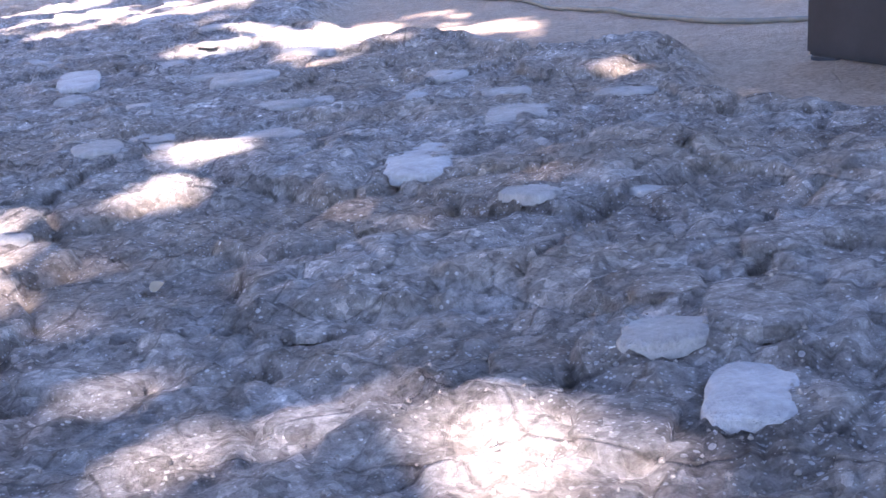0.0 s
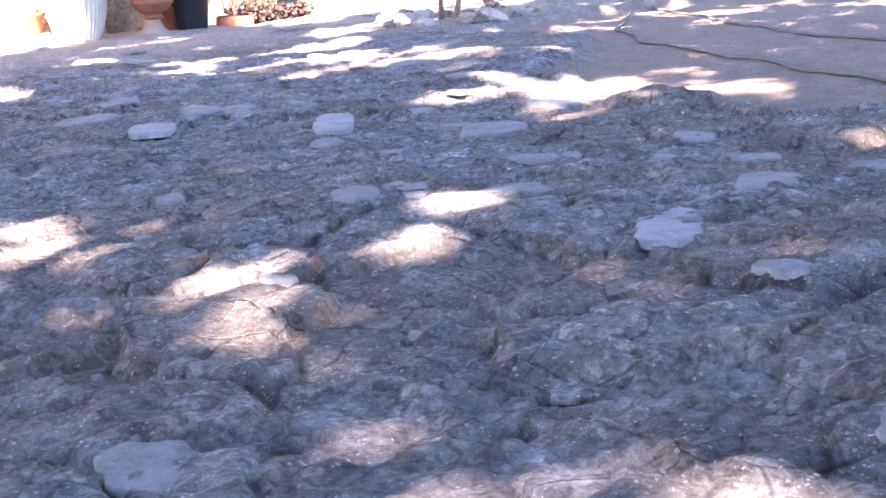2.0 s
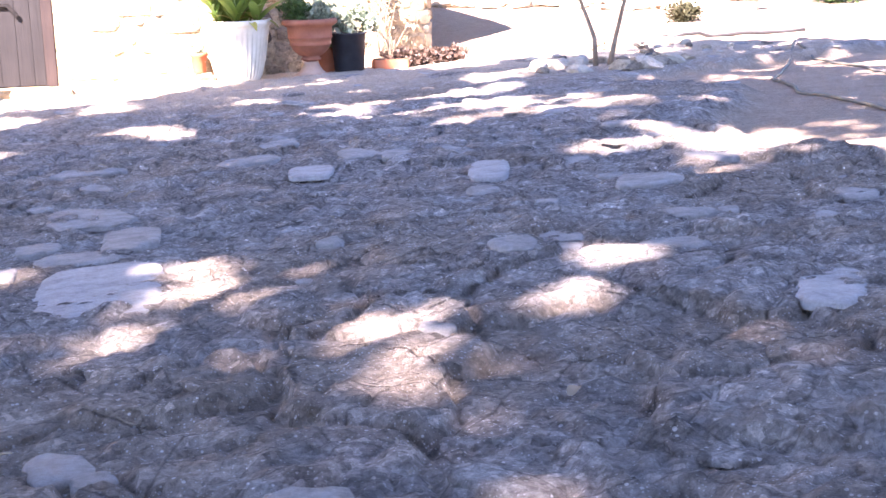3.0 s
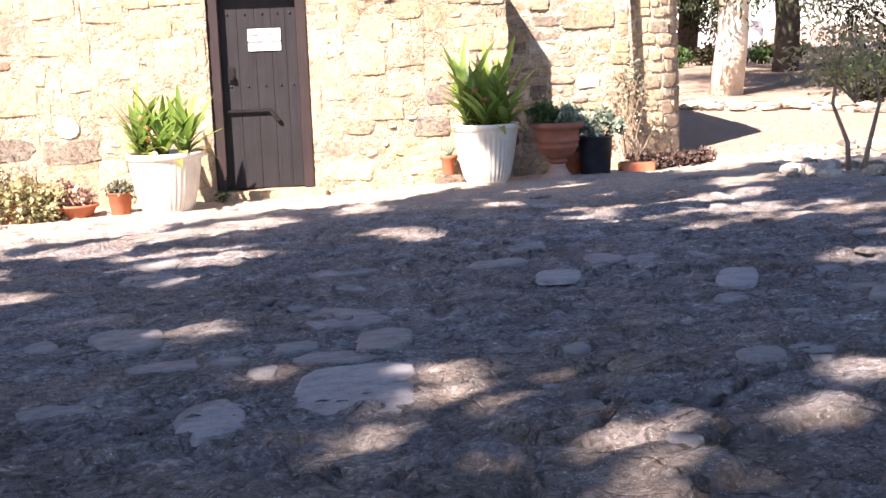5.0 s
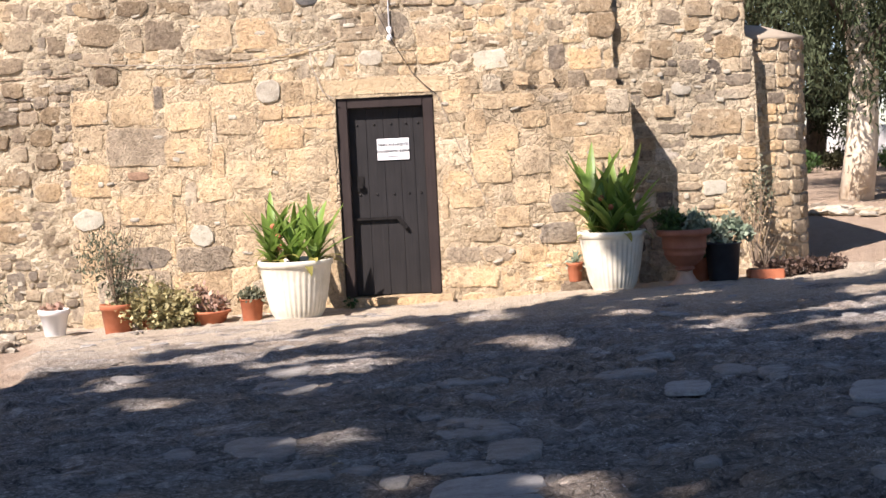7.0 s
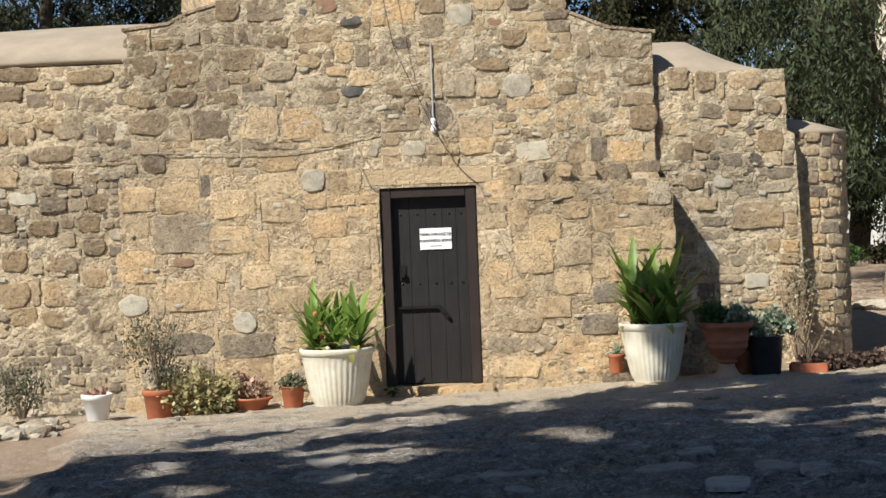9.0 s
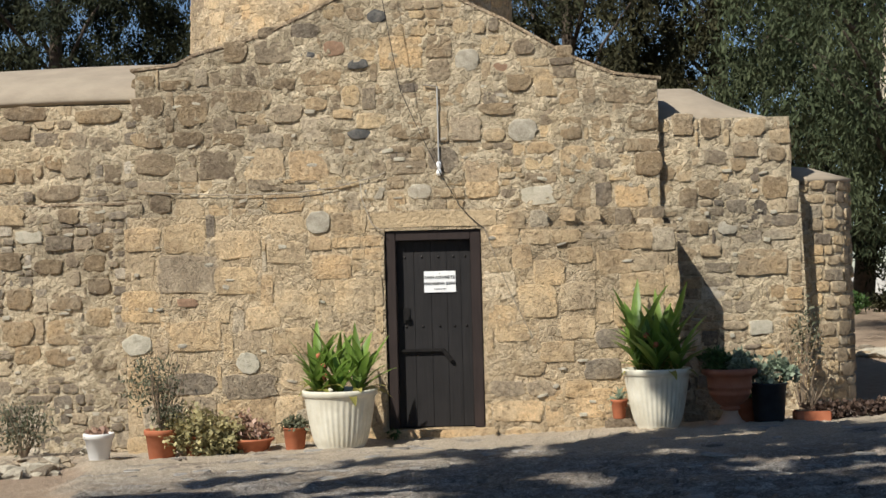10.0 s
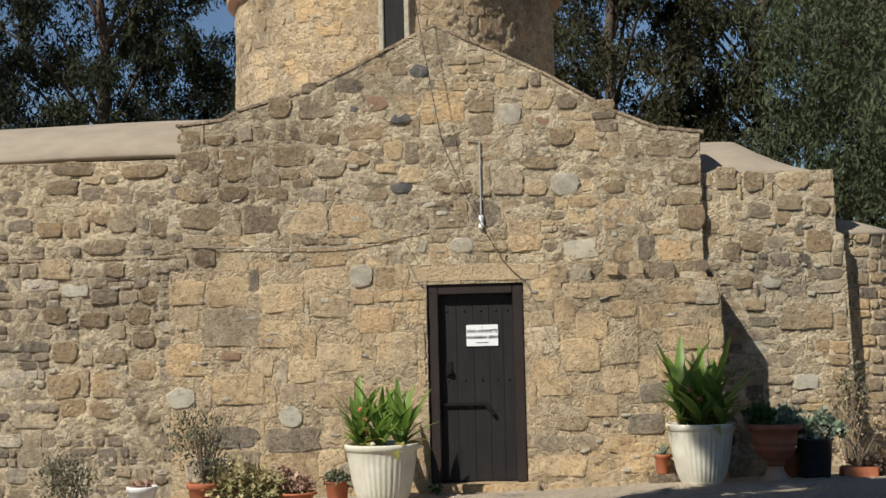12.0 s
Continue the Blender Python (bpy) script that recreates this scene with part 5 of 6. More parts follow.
white_pot("potted_canna", -0.883, -0.80, 0.475, 0.356, 0.215, "broad-leaved green plant in a tall white fluted pot", 3, 1.28)
white_pot("potted_canna", 2.128, -0.60, 0.592, 0.327, 0.185, "broad-leaved green plant in a white fluted pot beside the urn", 11, 1.50)


def sprig_cloud(parent, name, centre, radii, count, size, mat, seed, aspect=1.8, droop=-0.3, label=""):
    g = np.random.default_rng(seed)
    p = g.normal(size=(count, 3))
    p /= np.linalg.norm(p, axis=1, keepdims=True)
    p *= (g.random((count, 1)) ** 0.4) * np.array(radii) * (0.75 + 0.5 * g.random((count, 1)))
    p += np.array(centre)
    v, f = leaf_cloud(p, size, random.Random(seed), droop, aspect)
    return part_mesh(name, fast_mesh(name, v, f, mat), parent, label)


def stems(parent, x, y, z, top, spread, count, seed, radius=0.008, mat=None):
    r = random.Random(seed)
    for k in range(count):
        a = r.uniform(0, 6.283)
        q = spread * r.uniform(0.4, 1.0)
        tip = Vector((x + q * math.cos(a), y + q * math.sin(a), top * r.uniform(0.75, 1.0)))
        mid = Vector((x, y, z)).lerp(tip, 0.5) + Vector((r.uniform(-0.04, 0.04), r.uniform(-0.04, 0.04), 0.04))
        part("stem", tube_bm([(x, y, z), mid, tip], radius, 5, radius * 0.4), mat or TWIG, parent)


def clay_pot(name, x, y, rim, foot, h, label, mat=None, z=None, segs=28, band=True):
    z = float(ground_z(x, y)) - 0.015 if z is None else z
    t = thing(name, (x, y, z), label, "potted plant")
    hb = h * (0.80 if band else 0.95)
    prof = [(foot * 0.95, 0.0), (foot, 0.008), (foot + (rim * 0.93 - foot) * 0.85, hb), (rim * 0.98, hb + 0.006), (rim, h - 0.01), (rim * 0.98, h), (rim * 0.9, h), (rim * 0.86, h - 0.03)]
    part("pot", lathe(prof, segs), mat or TERRA, t, smooth=True)
    part("soil", lathe([(rim * 0.75, h - 0.06), (rim * 0.86, h - 0.03), (0.01, h - 0.02)], 16), SOIL, t, smooth=True)
    return t


# left of the door
t = clay_pot("potted_succulent", -3.247, -0.60, 0.15, 0.095, 0.27, "small white plastic pot of pale succulents", WHITE_PAINT)
sprig_cloud(t, "succulent_growth", (0, 0, 0.27), (0.11, 0.11, 0.04), 130, 0.05, PINK_LEAF, 61, 1.6)
t = clay_pot("potted_shrub", -2.635, -0.60, 0.17, 0.125, 0.29, "leggy grey-green shrub in a terracotta pot")
stems(t, 0, 0, 0.22, 1.02, 0.30, 16, 62, 0.009)
sprig_cloud(t, "foliage", (-0.08, 0.05, 0.72), (0.30, 0.26, 0.30), 850, 0.05, SAGE, 63, 3.2, -0.6)
sprig_cloud(t, "lower_foliage", (0.08, 0.0, 0.42), (0.18, 0.18, 0.14), 350, 0.05, SAGE, 64, 3.2, -0.6)
t = clay_pot("potted_bush", -2.30, -0.50, 0.16, 0.12, 0.22, "rounded yellow-green bush spilling over a terracotta pot")
stems(t, 0, 0, 0.18, 0.42, 0.26, 9, 65)
for k, (dx, dz, q) in enumerate([(0.0, 0.30, 0.26), (0.26, 0.22, 0.22), (-0.22, 0.22, 0.20), (0.42, 0.14, 0.17), (0.12, 0.12, 0.24)]):
    sprig_cloud(t, "foliage", (dx, -0.10 if k != 3 else 0.0, dz), (q, q * 0.8, q * 0.85), 620, 0.055, YELLOW_LEAF, 66 + k, 1.5, 0.1)
t = clay_pot("succulent_bowl", -1.77, -0.50, 0.21, 0.13, 0.15, "low terracotta bowl of pinkish succulents")
sprig_cloud(t, "succulent_growth", (-0.02, 0, 0.22), (0.19, 0.17, 0.10), 420, 0.055, PINK_LEAF, 72, 1.7)
sprig_cloud(t, "tall_growth", (-0.08, 0.03, 0.31), (0.08, 0.08, 0.10), 120, 0.05, PINK_LEAF, 73, 1.7)
t = clay_pot("potted_succulent", -1.352, -0.55, 0.125, 0.09, 0.23, "small bright terracotta pot with a grey-green succulent", band=False)
sprig_cloud(t, "succulent_growth", (0, 0, 0.25), (0.14, 0.13, 0.07), 420, 0.045, SAGE, 74, 1.8)
t = clay_pot("potted_succulent", 1.80, -0.20, 0.085, 0.06, 0.19, "tiny terracotta pot of aloe on a flat stone", z=0.08)
sprig_cloud(t, "leaves", (0, 0, 0.19), (0.06, 0.06, 0.07), 60, 0.08, SUCCULENT, 75, 4.0, -1.2)
part("foot_stone", box_bm(-0.14, 0.14, -0.1, 0.1, -0.22, 0.0, 0.03, 0.02, 2), MIXED, t, "flat tan stone")

# right of the door: the urn, the black pot and the trough
z = float(ground_z(2.815, -0.62)) - 0.02
urn = thing("urn", (2.815, -0.62, z), "terracotta pedestal urn planted with silvery succulents", "urn")
h = 0.575 - z
# the foot is paler than the bowl
part("foot", lathe([(0.205, 0.0), (0.21, 0.025), (0.17, 0.05), (0.105, 0.10), (0.075, 0.155), (0.07, 0.185)], 36), TERRA_PALE, urn, "pale pedestal foot", smooth=True)
part("bowl", lathe([(0.062, 0.185), (0.095, 0.20), (0.095, 0.215), (0.075, 0.225), (0.12, 0.25), (0.165, 0.29), (0.188, 0.335), (0.20, 0.345), (0.193, 0.36), (0.203, 0.40), (0.214, 0.408), (0.207, 0.42), (0.212, h - 0.075),
                    (0.235, h - 0.065), (0.262, h - 0.045), (0.262, h - 0.02), (0.25, h), (0.225, h), (0.215, h - 0.04)], 40), SHADED_TERRA, urn, smooth=True)
part("soil", lathe([(0.19, h - 0.07), (0.215, h - 0.04), (0.01, h - 0.02)], 20), SOIL, urn)
sprig_cloud(urn, "succulent", (0.10, 0.0, h + 0.06), (0.15, 0.13, 0.10), 420, 0.06, SUCCULENT, 81, 1.7)
sprig_cloud(urn, "greenery", (-0.13, 0.0, h + 0.07), (0.13, 0.14, 0.11), 500, 0.06, DARK_GREEN, 82, 2.6, -0.8)
t = clay_pot("potted_succulent", 3.20, -0.52, 0.185, 0.14, 0.38, "black plastic pot of tall grey-green succulents", BLACK_POT, band=False)
stems(t, 0, 0, 0.33, 0.56, 0.16, 8, 83, 0.012)
for k, (dx, dz) in enumerate([(-0.10, 0.50), (0.08, 0.55), (0.20, 0.47), (0.0, 0.43)]):
    sprig_cloud(t, "succulent_growth", (dx, 0.0, dz), (0.10, 0.10, 0.08), 190, 0.06, SUCCULENT, 84 + k, 1.6)
t = clay_pot("potted_plant", 3.00, -0.36, 0.12, 0.09, 0.26, "terracotta pot half hidden behind the urn")
sprig_cloud(t, "foliage", (0, 0, 0.28), (0.10, 0.10, 0.06), 150, 0.05, DARK_GREEN, 90, 2)
z = float(ground_z(3.62, -0.45)) - 0.02
t = thing("trough_planter", (3.62, -0.45, z), "low terracotta trough with dry stalks and dark succulents", "planter")
bm = box_bm(-0.17, 0.17, -0.09, 0.09, 0.0, 0.13, 0.012)
part("trough", bm, TERRA, t)
part("soil", box_bm(-0.15, 0.15, -0.075, 0.075, 0.12, 0.136), SOIL, t)
stems(t, 0.0, 0.0, 0.13, 0.46, 0.22, 14, 91, 0.006)
sprig_cloud(t, "succulent_growth", (0.06, 0, 0.16), (0.15, 0.08, 0.05), 260, 0.05, DARK_RED_LEAF, 92, 1.6)
t = thing("succulent_clump", (4.02, -0.42, float(ground_z(4.02, -0.42)) - 0.02), "low spreading clump of dark reddish succulents on the rock", "plant")
for k, (dx, q) in enumerate([(-0.16, 0.16), (0.05, 0.17), (0.26, 0.14)]):
    sprig_cloud(t, "succulent_growth", (dx, 0, 0.09), (q, 0.12, 0.09), 420, 0.05, DARK_RED_LEAF, 93 + k, 1.6)
# a dry climber against the wall of the short wing
t = thing("dry_climber", (3.70, 0.35, float(ground_z(3.70, 0.35)) - 0.02), "dry straggling climber against the rubble wall", "plant")
stems(t, 0, 0, 0.0, 1.05, 0.28, 14, 97, 0.006)
sprig_cloud(t, "foliage", (0.0, 0.05, 0.70), (0.26, 0.14, 0.40), 330, 0.05, DRY_LEAF, 98, 2.2, 0.6)
sprig_cloud(t, "green_foliage", (0.08, 0.05, 0.85), (0.18, 0.12, 0.35), 260, 0.05, SAGE, 99, 2.2, 0.6)
t = thing("shrub", (-4.10, -0.25, float(ground_z(-4.1, -0.25)) - 0.02), "grey-green dry shrub at the foot of the wall", "shrub")
stems(t, 0, 0, 0.0, 0.62, 0.30, 14, 101, 0.008)
sprig_cloud(t, "foliage", (0, 0, 0.36), (0.30, 0.25, 0.26), 900, 0.05, SAGE, 102, 2.8, -0.5)
t = thing("shrub", (-0.42, -0.24, float(ground_z(-0.42, -0.24)) - 0.01), "tiny green weed by the threshold", "weed")
sprig_cloud(t, "foliage", (0, 0, 0.06), (0.06, 0.04, 0.06), 80, 0.04, DARK_GREEN, 103, 2.2, -0.5)

# ---------------------------------------------------------------- lamp and cables on the front
def cable(name, pts, r, mat, label, sag=0.0):
    fine = []
    for a, b in zip(pts, pts[1:]):
        for k in range(6):
            fine.append(Vector(a).lerp(Vector(b), k / 6) + Vector((0, 0, -sag * math.sin(math.pi * k / 6))))
    fine.append(Vector(pts[-1]))
    me = bpy.data.meshes.new(name)
    bm = tube_bm(fine, r, 6)
    bm.to_mesh(me)
    bm.free()
    me.materials.append(mat)
    return tagged(new(name, me), label, "cable")


cable("wall_cable", [(-3.03, 0.53, 2.50), (-2.5, 0.53, 2.45), (-1.81, 0.53, 2.43), (-1.2, 0.53, 2.46), (-0.74, 0.53, 2.55), (-0.50, 0.53, 2.62)], 0.0055, CABLE, "grey cable slung along the stone wall", 0.01)
cable("wall_cable", [(-0.76, 0.53, 2.50), (-0.70, -0.03, 2.32), (-0.60, -0.05, 2.06), (-0.50, -0.05, 1.99)], 0.005, CABLE, "thin grey cable down to the door frame")
cable("wall_cable", [(-0.58, 0.32, 5.1), (-0.38, 0.325, 3.85), (-0.30, 0.325, 3.43), (0.06, 0.325, 2.63), (0.24, 0.53, 2.32), (0.30, -0.02, 2.20), (0.52, -0.035, 1.99)], 0.0042, BLACK_CABLE,
      "black cable slung down the front of the gable", 0.012)
cable("wall_cable", [(0.52, -0.035, 1.99), (0.74, -0.035, 1.40), (0.98, -0.035, 0.88)], 0.003, CABLE, "thin tan wire hanging beside the door", 0.008)
lamp = thing("wall_lamp", (0.065, 0.535, 2.645), "bare white bulb holder below a metal conduit", "lamp")
part("conduit", tube_bm([(0, 0, 0.05), (0, 0, 0.86)], 0.008, 8), simple("galvanised_pipe", (0.40, 0.40, 0.39), (0.5, 0.5, 0.48), 10, 0.5, 0.3), lamp)
part("arm", tube_bm([(0, 0, 0.86), (-0.14, 0, 0.88)], 0.008, 6), CABLE, lamp)
part("holder", lathe([(0.018, 0.0), (0.026, 0.01), (0.026, 0.06), (0.016, 0.075)], 14), PAPER, lamp, smooth=True)
part("bulb", lathe([(0.006, -0.075), (0.026, -0.06), (0.032, -0.04), (0.02, -0.008), (0.017, 0.0)], 14), simple("frosted_glass", (0.8, 0.8, 0.8), rough=0.2, bmp=0), lamp, smooth=True)

# ---------------------------------------------------------------- the yard's right side
r = random.Random(52)
ring = thing("planted_tree", (4.66, -3.45, float(ground_z(4.66, -3.45)) - 0.03), "young two-stemmed tree with sparse leaves", "tree")
for dx in (-0.05, 0.06):
    part("stem", tube_bm([(dx, 0, 0), (dx * 1.6 + 0.02, 0, 0.25), (dx * 3.4, 0.02, 0.55), (dx * 2.2, 0, 0.95)], 0.024, 7, 0.010), TWIG, ring, smooth=True)
stems(ring, 0.0, 0.0, 0.55, 1.1, 0.5, 10, 53, 0.007)
sprig_cloud(ring, "crown", (-0.02, 0, 0.92), (0.55, 0.42, 0.28), 900, 0.06, YELLOW_LEAF, 54, 2.2, 0.2)
BOULDERS = []
for k in range(10):
    bm = bmesh.new()
    bmesh.ops.create_icosphere(bm, subdivisions=2, radius=0.5)
    for v in bm.verts:
        q = noise.noise_vector(v.co * 2.2 + Vector((k * 7.1, 0, 0)))
        v.co = v.co * (1 + 0.45 * q.x) + q * 0.14
        v.co.z = max(v.co.z, -0.3) * 0.8
    me = bpy.data.meshes.new("rock")
    bm.to_mesh(me)
    bm.free()
    me.materials.append(GREY if k % 3 else PALE_STONE)
    BOULDERS.append(me)


def rock(x, y, s, label, sink=0.3, squash=0.7, group=""):
    ob = new("rock", r.choice(BOULDERS))
    ob.matrix_world = pose(x, y, float(ground_z(x, y)) + s * squash * (0.45 - sink), r.uniform(-12, 12), r.uniform(-12, 12), r.uniform(0, 360)) @ Matrix.Diagonal((s * r.uniform(0.8, 1.3), s * r.uniform(0.7, 1.1), s * squash, 1))
    return tagged(ob, label, "rock", group)


for k in range(26):
    a = k / 26 * 6.283 + r.uniform(-0.1, 0.1)
    rock(4.70 + 0.55 * math.cos(a) * r.uniform(0.75, 1.15), -3.45 + 0.75 * math.sin(a) * r.uniform(0.75, 1.15), r.uniform(0.09, 0.22), "pale rough stone in the ring round the young tree", group="stones round the young tree")
for k in range(40):
    f = r.random()
    rock(4.75 + 1.7 * r.random(), -2.7 + 3.2 * f + r.uniform(-0.3, 0.3), r.uniform(0.05, 0.14), "loose pale stone on the bare soil", group="loose stones on the soil")
for k in range(130):
    f = r.random()
    rock(5.4 + 3.4 * f, 6.9 - 3.2 * f + r.uniform(-0.5, 0.5), r.uniform(0.14, 0.38), "rough stone in a low broken row across the soil", 0.2, 0.5, group="low broken row of stones")
for k in range(34):
    rock(5.1 + 1.5 * r.random(), -0.7 + 1.6 * r.random(), r.uniform(0.10, 0.30), "rough pale stone in a heap at the edge of the rock", group="heap at the edge of the rock")
for k in range(48):
    rock(-3.45 - 1.0 * r.random(), -2.1 + 1.7 * r.random(), r.uniform(0.09, 0.30), "white broken stone in a heap by the wall", group="heap of broken stones")
for k in range(16):
    rock(-3.35 - 0.8 * r.random(), 0.12 + 0.35 * r.random(), r.uniform(0.10, 0.26), "tan fieldstone at the foot of the wall", group="stones at the foot of the wall")


def ground_line(name, pts, rad, mat, label, category):
    out = []
    for (xa, ya), (xb, yb) in zip(pts, pts[1:]):
        for k in range(8):
            x, y = xa + (xb - xa) * k / 8, ya + (yb - ya) * k / 8
            out.append((x, y, float(ground_z(x, y)) + rad * 0.9))
    me = bpy.data.meshes.new(name)
    bm = tube_bm(out, rad, 8)
    bm.to_mesh(me)
    bm.free()
    me.materials.append(mat)
    me.polygons.foreach_set("use_smooth", [True] * len(me.polygons))
    return tagged(new(name, me), label, category)


ground_line("garden_hose", [(6.75, -2.7), (5.65, -4.6), (5.15, -5.35), (5.0, -5.75), (4.85, -6.2), (4.58, -6.75), (4.42, -7.8), (4.22, -8.9), (4.1, -10.0), (4.3, -11.6)], 0.011, HOSE, "grey-green garden hose looped over the soil", "hose")
ground_line("garden_hose", [(6.45, -3.3), (5.75, -5.65), (5.22, -7.5), (4.9, -9.2), (4.75, -11.0)], 0.010, HOSE, "second run of pale hose across the soil", "hose")
ground_line("irrigation_pipe", [(5.0, -3.3), (5.6, -2.3), (6.1, -0.6), (6.8, 0.1), (7.6, 0.4), (8.8, 0.6)], 0.02, BLACK_PIPE, "black irrigation pipe lying on the soil", "pipe")

z = float(ground_z(3.52, -11.12)) - 0.03
crate = thing("planter_box", (3.50, -11.10, z), "dark grey weathered box on low wooden feet", "box")
part("body", box_bm(0.0, 0.62, -0.70, 0.0, 0.045, 0.62, 0.01, 0.0), simple("dark_grey_metal", (0.008, 0.009, 0.011), (0.02, 0.021, 0.024), 6, 0.6, 0.0, 0.2), crate)
part("rim", box_bm(-0.012, 0.632, -0.712, 0.012, 0.60, 0.64, 0.008), BLACK_POT, crate)
for fx, fy in ((0.04, -0.06), (0.56, -0.06), (0.04, -0.64), (0.56, -0.64)):
    part("foot", box_bm(fx - 0.03, fx + 0.05, fy - 0.05, fy + 0.05, -0.03, 0.045, 0.004), BLACK_POT, crate)

# far right: a rendered wall, a stump with a glass globe, hedge plants
far_wall = tagged(new("wall_far", bpy.data.meshes.new("wall_far")), "distant white rendered boundary wall with stepped top", "wall", kind="structure")
bm = merge([box_bm(6.5, 12.7, 30, 30.3, 0.0, 1.48, 0.02), box_bm(12.7, 14.55, 29.98, 30.32, 0.0, 1.56, 0.02)])
bm.to_mesh(far_wall.data)
bm.free()
far_wall.data.materials.append(WHITE_PAINT)
globe = thing("glass_globe", (9.35, 3.2, float(ground_z(9.35, 3.2))), "clear glass globe on a low post beside the trunk", "globe")
part("post", lathe([(0.05, -0.05), (0.05, 0.12), (0.07, 0.14), (0.03, 0.16)], 10), TWIG, globe)
gm, gn, gl, gb = material("clear_glass", 0.03, 0, 0.5)
gb.inputs["Transmission Weight"].default_value = 1.0
bm = bmesh.new()
bmesh.ops.create_uvsphere(bm, u_segments=20, v_segments=12, radius=0.13, matrix=Matrix.Translation((0, 0, 0.28)))
part("globe", bm, gm, globe, smooth=True)
for k, (x, y, s) in enumerate([(7.9, 2.2, 0.28), (10.4, 6.0, 0.8), (11.6, 5.2, 0.9), (8.9, 7.4, 0.7), (12.8, 7.5, 1.0), (8.0, 15.5, 0.55), (9.0, 16.5, 0.5), (10.1, 16.0, 0.5), (7.2, 15.0, 0.55), (11.0, 17.0, 0.5), (11.2, 10.0, 1.0), (13.5, 4.0, 1.0), (8.4, 5.6, 0.45), (9.0, 5.9, 0.5), (9.9, 4.6, 0.5), (10.8, 3.6, 0.6), (11.8, 2.6, 0.6), (10.0, 7.6, 0.8)]):
    t = thing("shrub", (x, y, float(ground_z(x, y)) - 0.02), "dark low shrub under the trees" if k else "spiky young plant in a patch of stones", "shrub")
    stems(t, 0, 0, 0, s * 0.8, s * 0.5, 7, 200 + k, 0.012)
    sprig_cloud(t, "foliage", (0, 0, s * 0.45), (s * 0.75, s * 0.6, s * 0.45), 900, 0.10 if k else 0.06, DARK_GREEN if k % 2 else OLIVE_TREE, 220 + k, 2.4, -0.4)

# ---------------------------------------------------------------- stones set in the ground
PALE_FLAG = plain_stone("pale_flagstone", (0.27, 0.25, 0.225), (0.40, 0.375, 0.34))
GREY_FLAG = plain_stone("grey_brown_flagstone", (0.27, 0.235, 0.20), (0.38, 0.335, 0.285))


def flag_shapes(count, seed, mat, square=0.3, ragged=0.84):
    out = []
    q = random.Random(seed)
    for k in range(count):
        n = 20
        ol = []
        for i in range(n):
            a = 6.283 * i / n
            c, s = math.cos(a), math.sin(a)
            p = 2.0 + 3.0 * square
            rr = (abs(c) ** p + abs(s) ** p) ** (-1 / p) * 0.5 * q.uniform(ragged, 1.04) * (1 + (1 - ragged) * (0.5 * math.sin(2 * a + k) + 0.45 * math.sin(3 * a + 2.3 * k)))
            ol.append((c * rr, s * rr))
        v = [(x, y, -1.5) for x, y in ol] + [(x, y, 0.25 + q.uniform(-0.12, 0.12)) for x, y in ol] + [(x * 0.90, y * 0.90, 0.82 + q.uniform(-0.12, 0.12)) for x, y in ol] + [(x * 0.62, y * 0.62, 1.0 + q.uniform(-0.12, 0.12)) for x, y in ol] + [(0, 0, 1.0)]
        f = []
        for ring in range(3):
            for i in range(n):
                j = (i + 1) % n
                f.append((ring * n + i, ring * n + j, (ring + 1) * n + j, (ring + 1) * n + i))
        f += [(3 * n + i, 3 * n + (i + 1) % n, 4 * n) for i in range(n)]
        out.append(mesh_from("stone", v, f, mat, True))
    return out


FLAGS = {"w": flag_shapes(4, 1, plain_stone("worn_white_flagstone", (0.35, 0.335, 0.31), (0.46, 0.44, 0.41)), 0.9, 0.97), "p": flag_shapes(10, 2, PALE_FLAG), "g": flag_shapes(10, 3, GROUND, 0.5)}
# ground point under the camera; flags without a turn point along its view
EYE_XY = Vector((0.53, -14.05))


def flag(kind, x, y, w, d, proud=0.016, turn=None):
    # turned along the line of sight from the camera
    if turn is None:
        turn = math.degrees(math.atan2(y - EYE_XY.y, x - EYE_XY.x)) - 90
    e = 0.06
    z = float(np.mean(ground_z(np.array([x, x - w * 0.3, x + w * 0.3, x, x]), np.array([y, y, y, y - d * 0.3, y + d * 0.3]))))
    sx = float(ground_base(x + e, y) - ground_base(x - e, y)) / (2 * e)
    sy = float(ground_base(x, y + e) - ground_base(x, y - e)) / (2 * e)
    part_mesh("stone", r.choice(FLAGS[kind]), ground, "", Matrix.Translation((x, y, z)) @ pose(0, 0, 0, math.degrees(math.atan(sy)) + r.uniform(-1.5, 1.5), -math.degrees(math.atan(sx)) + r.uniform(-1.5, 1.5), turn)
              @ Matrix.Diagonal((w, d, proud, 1)))


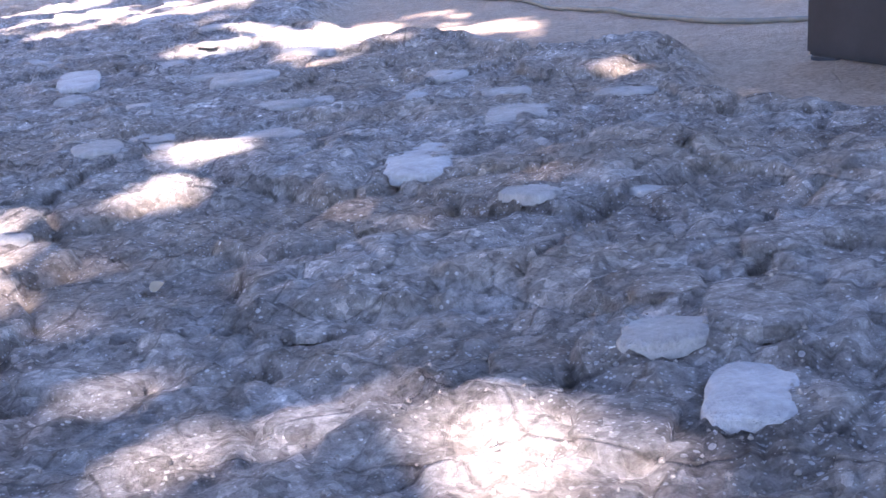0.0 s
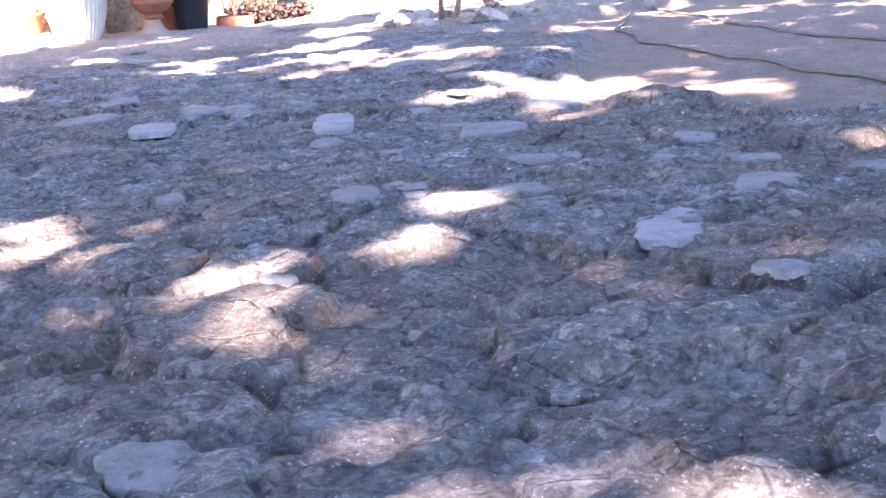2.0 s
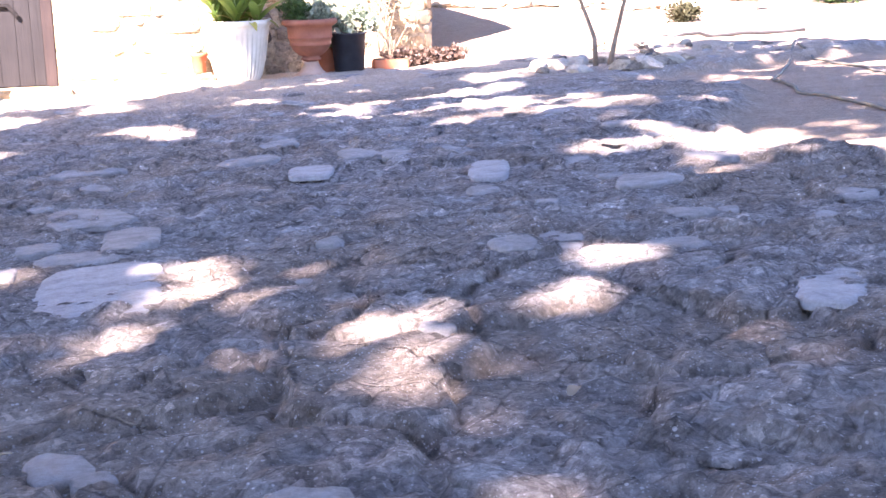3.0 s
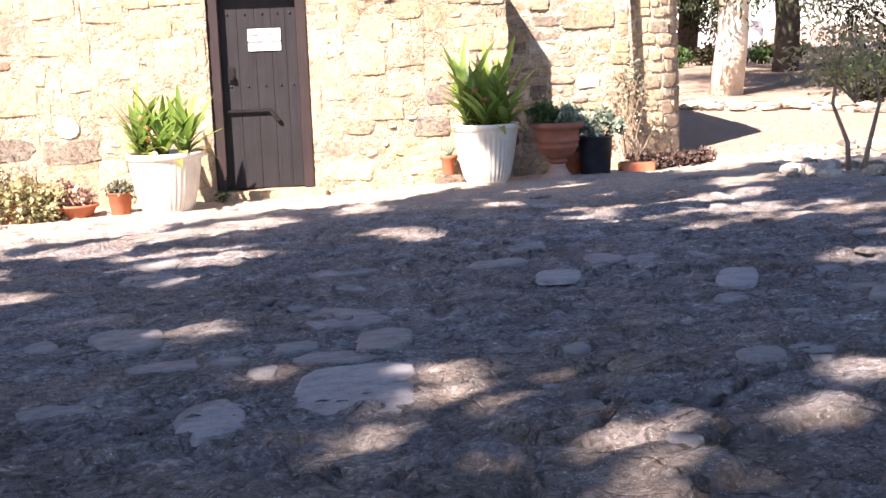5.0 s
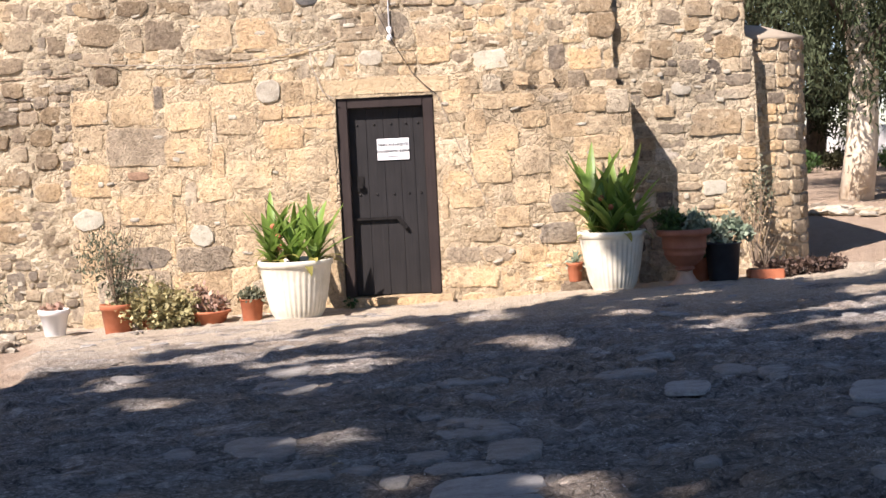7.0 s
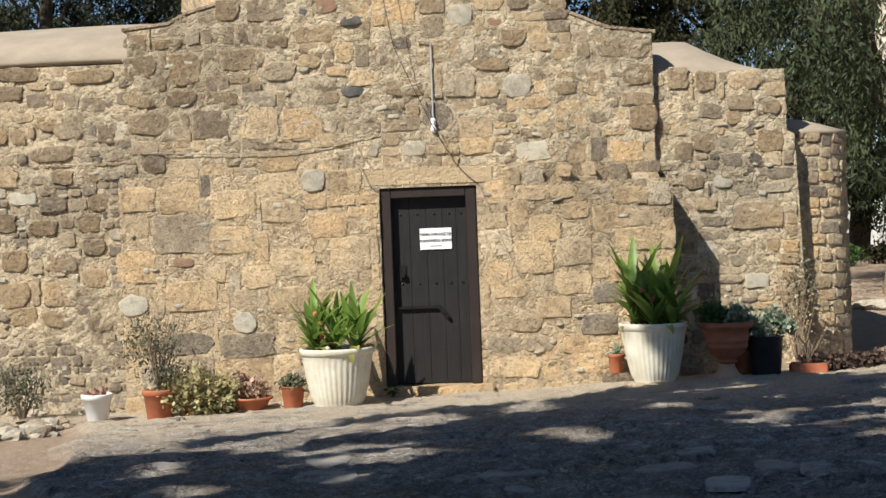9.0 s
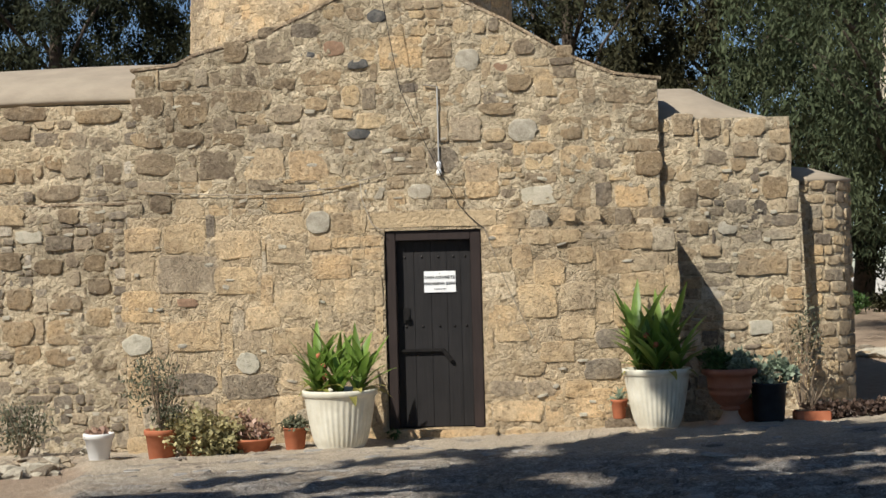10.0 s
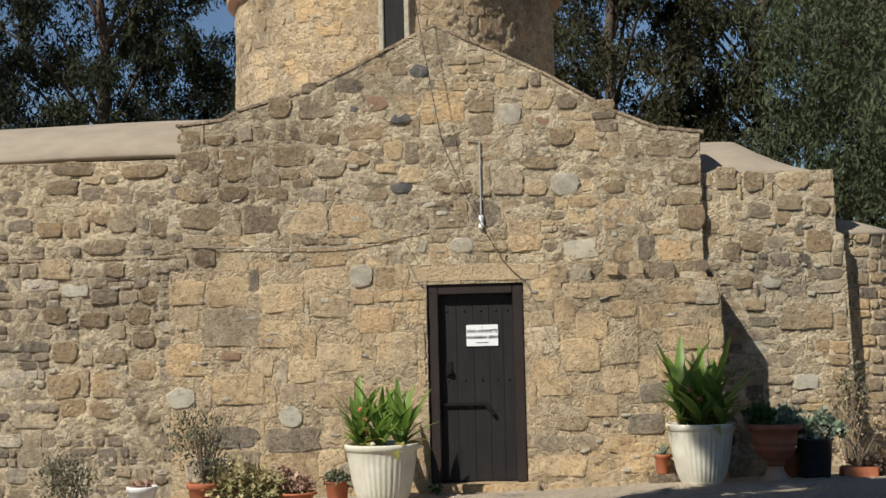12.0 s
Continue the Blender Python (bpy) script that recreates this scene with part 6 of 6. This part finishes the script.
# kind, x, y, width, depth; sizes fitted to the camera's view
FLAGS_A = [("w", 2.02, -11.56, 0.13, 0.34), ("p", 2.47, -11.23, 0.16, 0.30), ("w", 1.63, -12.95, 0.09, 0.18), ("p", 1.66, -12.77, 0.11, 0.11),
           ("p", 2.77, -11.27, 0.15, 0.13), ("p", 2.21, -10.46, 0.15, 0.15), ("w", 2.05, -9.08, 0.14, 0.50), ("p", 1.60, -10.80, 0.12, 0.19),
           ("p", 1.77, -10.64, 0.12, 0.37), ("p", 1.98, -10.88, 0.17, 0.16), ("p", 2.74, -10.45, 0.12, 0.19), ("p", 2.13, -12.16, 0.08, 0.07),
           ("p", 2.38, -9.06, 0.13, 0.26), ("p", 2.63, -10.93, 0.14, 0.13), ("p", 2.37, -9.82, 0.23, 0.29), ("g", 1.80, -12.76, 0.12, 0.25),
           ("g", 1.54, -12.68, 0.09, 0.16), ("g", 1.78, -12.63, 0.09, 0.14), ("g", 2.01, -12.59, 0.11, 0.17), ("g", 1.49, -12.92, 0.11, 0.18)]
FLAGS_B = [("p", 0.61, -9.29, 0.27, 0.49), ("p", 0.73, -9.80, 0.18, 0.46), ("p", 0.57, -10.07, 0.24, 0.22), ("w", 0.62, -10.57, 0.29, 0.66),
           ("p", 0.38, -10.23, 0.08, 0.13), ("w", 0.28, -10.82, 0.15, 0.38), ("p", 0.64, -7.71, 0.29, 0.35), ("w", 1.47, -8.60, 0.17, 0.43),
           ("p", 1.31, -7.90, 0.25, 0.44), ("p", 1.72, -8.30, 0.17, 0.35), ("p", 2.21, -10.47, 0.12, 0.18), ("p", 2.36, -10.41, 0.06, 0.16),
           ("p", 1.77, -10.66, 0.12, 0.33), ("p", 0.53, -11.94, 0.10, 0.17), ("p", 0.58, -12.04, 0.07, 0.08), ("p", 2.40, -9.83, 0.11, 0.16),
           ("p", 1.24, -10.28, 0.07, 0.13), ("g", 0.46, -11.66, 0.19, 0.22), ("g", 1.56, -9.79, 0.18, 0.49)]
FLAGS_C = [("p", -0.10, -9.42, 0.23, 0.49), ("p", 0.08, -9.99, 0.24, 0.17), ("p", 0.25, -9.96, 0.12, 0.19), ("p", 0.27, -10.77, 0.15, 0.35),
           ("g", -0.41, -10.25, 0.21, 0.47), ("p", -0.30, -10.79, 0.12, 0.28), ("p", -0.33, -6.53, 0.23, 0.71), ("p", -0.40, -9.33, 0.12, 0.26),
           ("p", -0.28, -7.28, 0.35, 0.57), ("p", 0.46, -9.79, 0.14, 0.23), ("p", 1.85, -8.42, 0.13, 0.29), ("g", 1.15, -8.88, 0.27, 0.41),
           ("g", -0.28, -8.86, 0.28, 0.41)]
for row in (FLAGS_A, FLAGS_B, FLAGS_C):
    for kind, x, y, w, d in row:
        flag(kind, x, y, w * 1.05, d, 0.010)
taken = [(x, y, max(w, d) * 0.6) for row in (FLAGS_A, FLAGS_B, FLAGS_C) for _, x, y, w, d in row]
made = 0
while made < 230:
    y = -13.3 + 12.3 * r.random() ** 1.3
    x = 0.55 + r.uniform(-0.42, 0.95) * (y + 14.6) * 0.62
    if float(soil_mask(x, y)) > 0.3 or any(math.hypot(x - a, y - b) < q + 0.1 for a, b, q in taken):
        continue
    s = r.uniform(0.035, 0.13) * (1 + 0.06 * (y + 13))
    taken.append((x, y, s * 0.6))
    flag(r.choice("gggpp"), x, y, s, s * r.uniform(0.8, 1.9), r.uniform(0.004, 0.011), r.uniform(0, 360))
    made += 1
# gravel and chips, uncountable
g = np.random.default_rng(5)
N = 30000
yy = -13.6 + 12.0 * g.random(N) ** 1.8
xx = 0.55 + g.uniform(-0.5, 1.15, N) * (yy + 14.6) * 0.62
zz = ground_z(xx, yy)
sz = (0.0012 + 0.0035 * g.random(N) ** 3) * (1 + 0.05 * (yy + 13.6))
octa = np.array([(1, 0, 0), (0, 1, 0), (-1, 0, 0), (0, -1, 0), (0, 0, 0.8), (0, 0, -0.5)])
v = (octa[None] * sz[:, None, None] * g.uniform(0.6, 1.4, (N, 6, 1)) + np.stack([xx, yy, zz], 1)[:, None]).reshape(-1, 3)
tri = np.array([(0, 1, 4), (1, 2, 4), (2, 3, 4), (3, 0, 4), (1, 0, 5), (2, 1, 5), (3, 2, 5), (0, 3, 5)])
f = (tri[None] + 6 * np.arange(N)[:, None, None]).reshape(-1, 3)
tagged(new("gravel", fast_mesh("gravel", v, f, GREY_FLAG)), "scattered pale grit and chips over the bedrock", "gravel", kind="stuff")
# dry fallen leaves
LEAF = [mesh_from("dry_leaf", *blade(0.085, 0.009, b, 0.5, 6), DRY_LEAF, True) for b in (0.5, 0.9)]
for k in range(26):
    if k == 0:
        x, y, a = 1.33, -11.95, 60
    else:
        y = -12.6 + 8.5 * r.random()
        x = 0.55 + r.uniform(-0.35, 0.8) * (y + 14.6) * 0.55
        a = r.uniform(0, 360)
    ob = new("dry_leaf", LEAF[k % 2])
    ob.matrix_world = pose(x, y, float(ground_z(x, y)) + 0.012, 0, 80, a) @ Matrix.Scale(1.0 if k == 0 else r.uniform(0.4, 0.9), 4)
    tagged(ob, "dry curled leaf lying on the bedrock", "leaf", "fallen leaves on the rock")
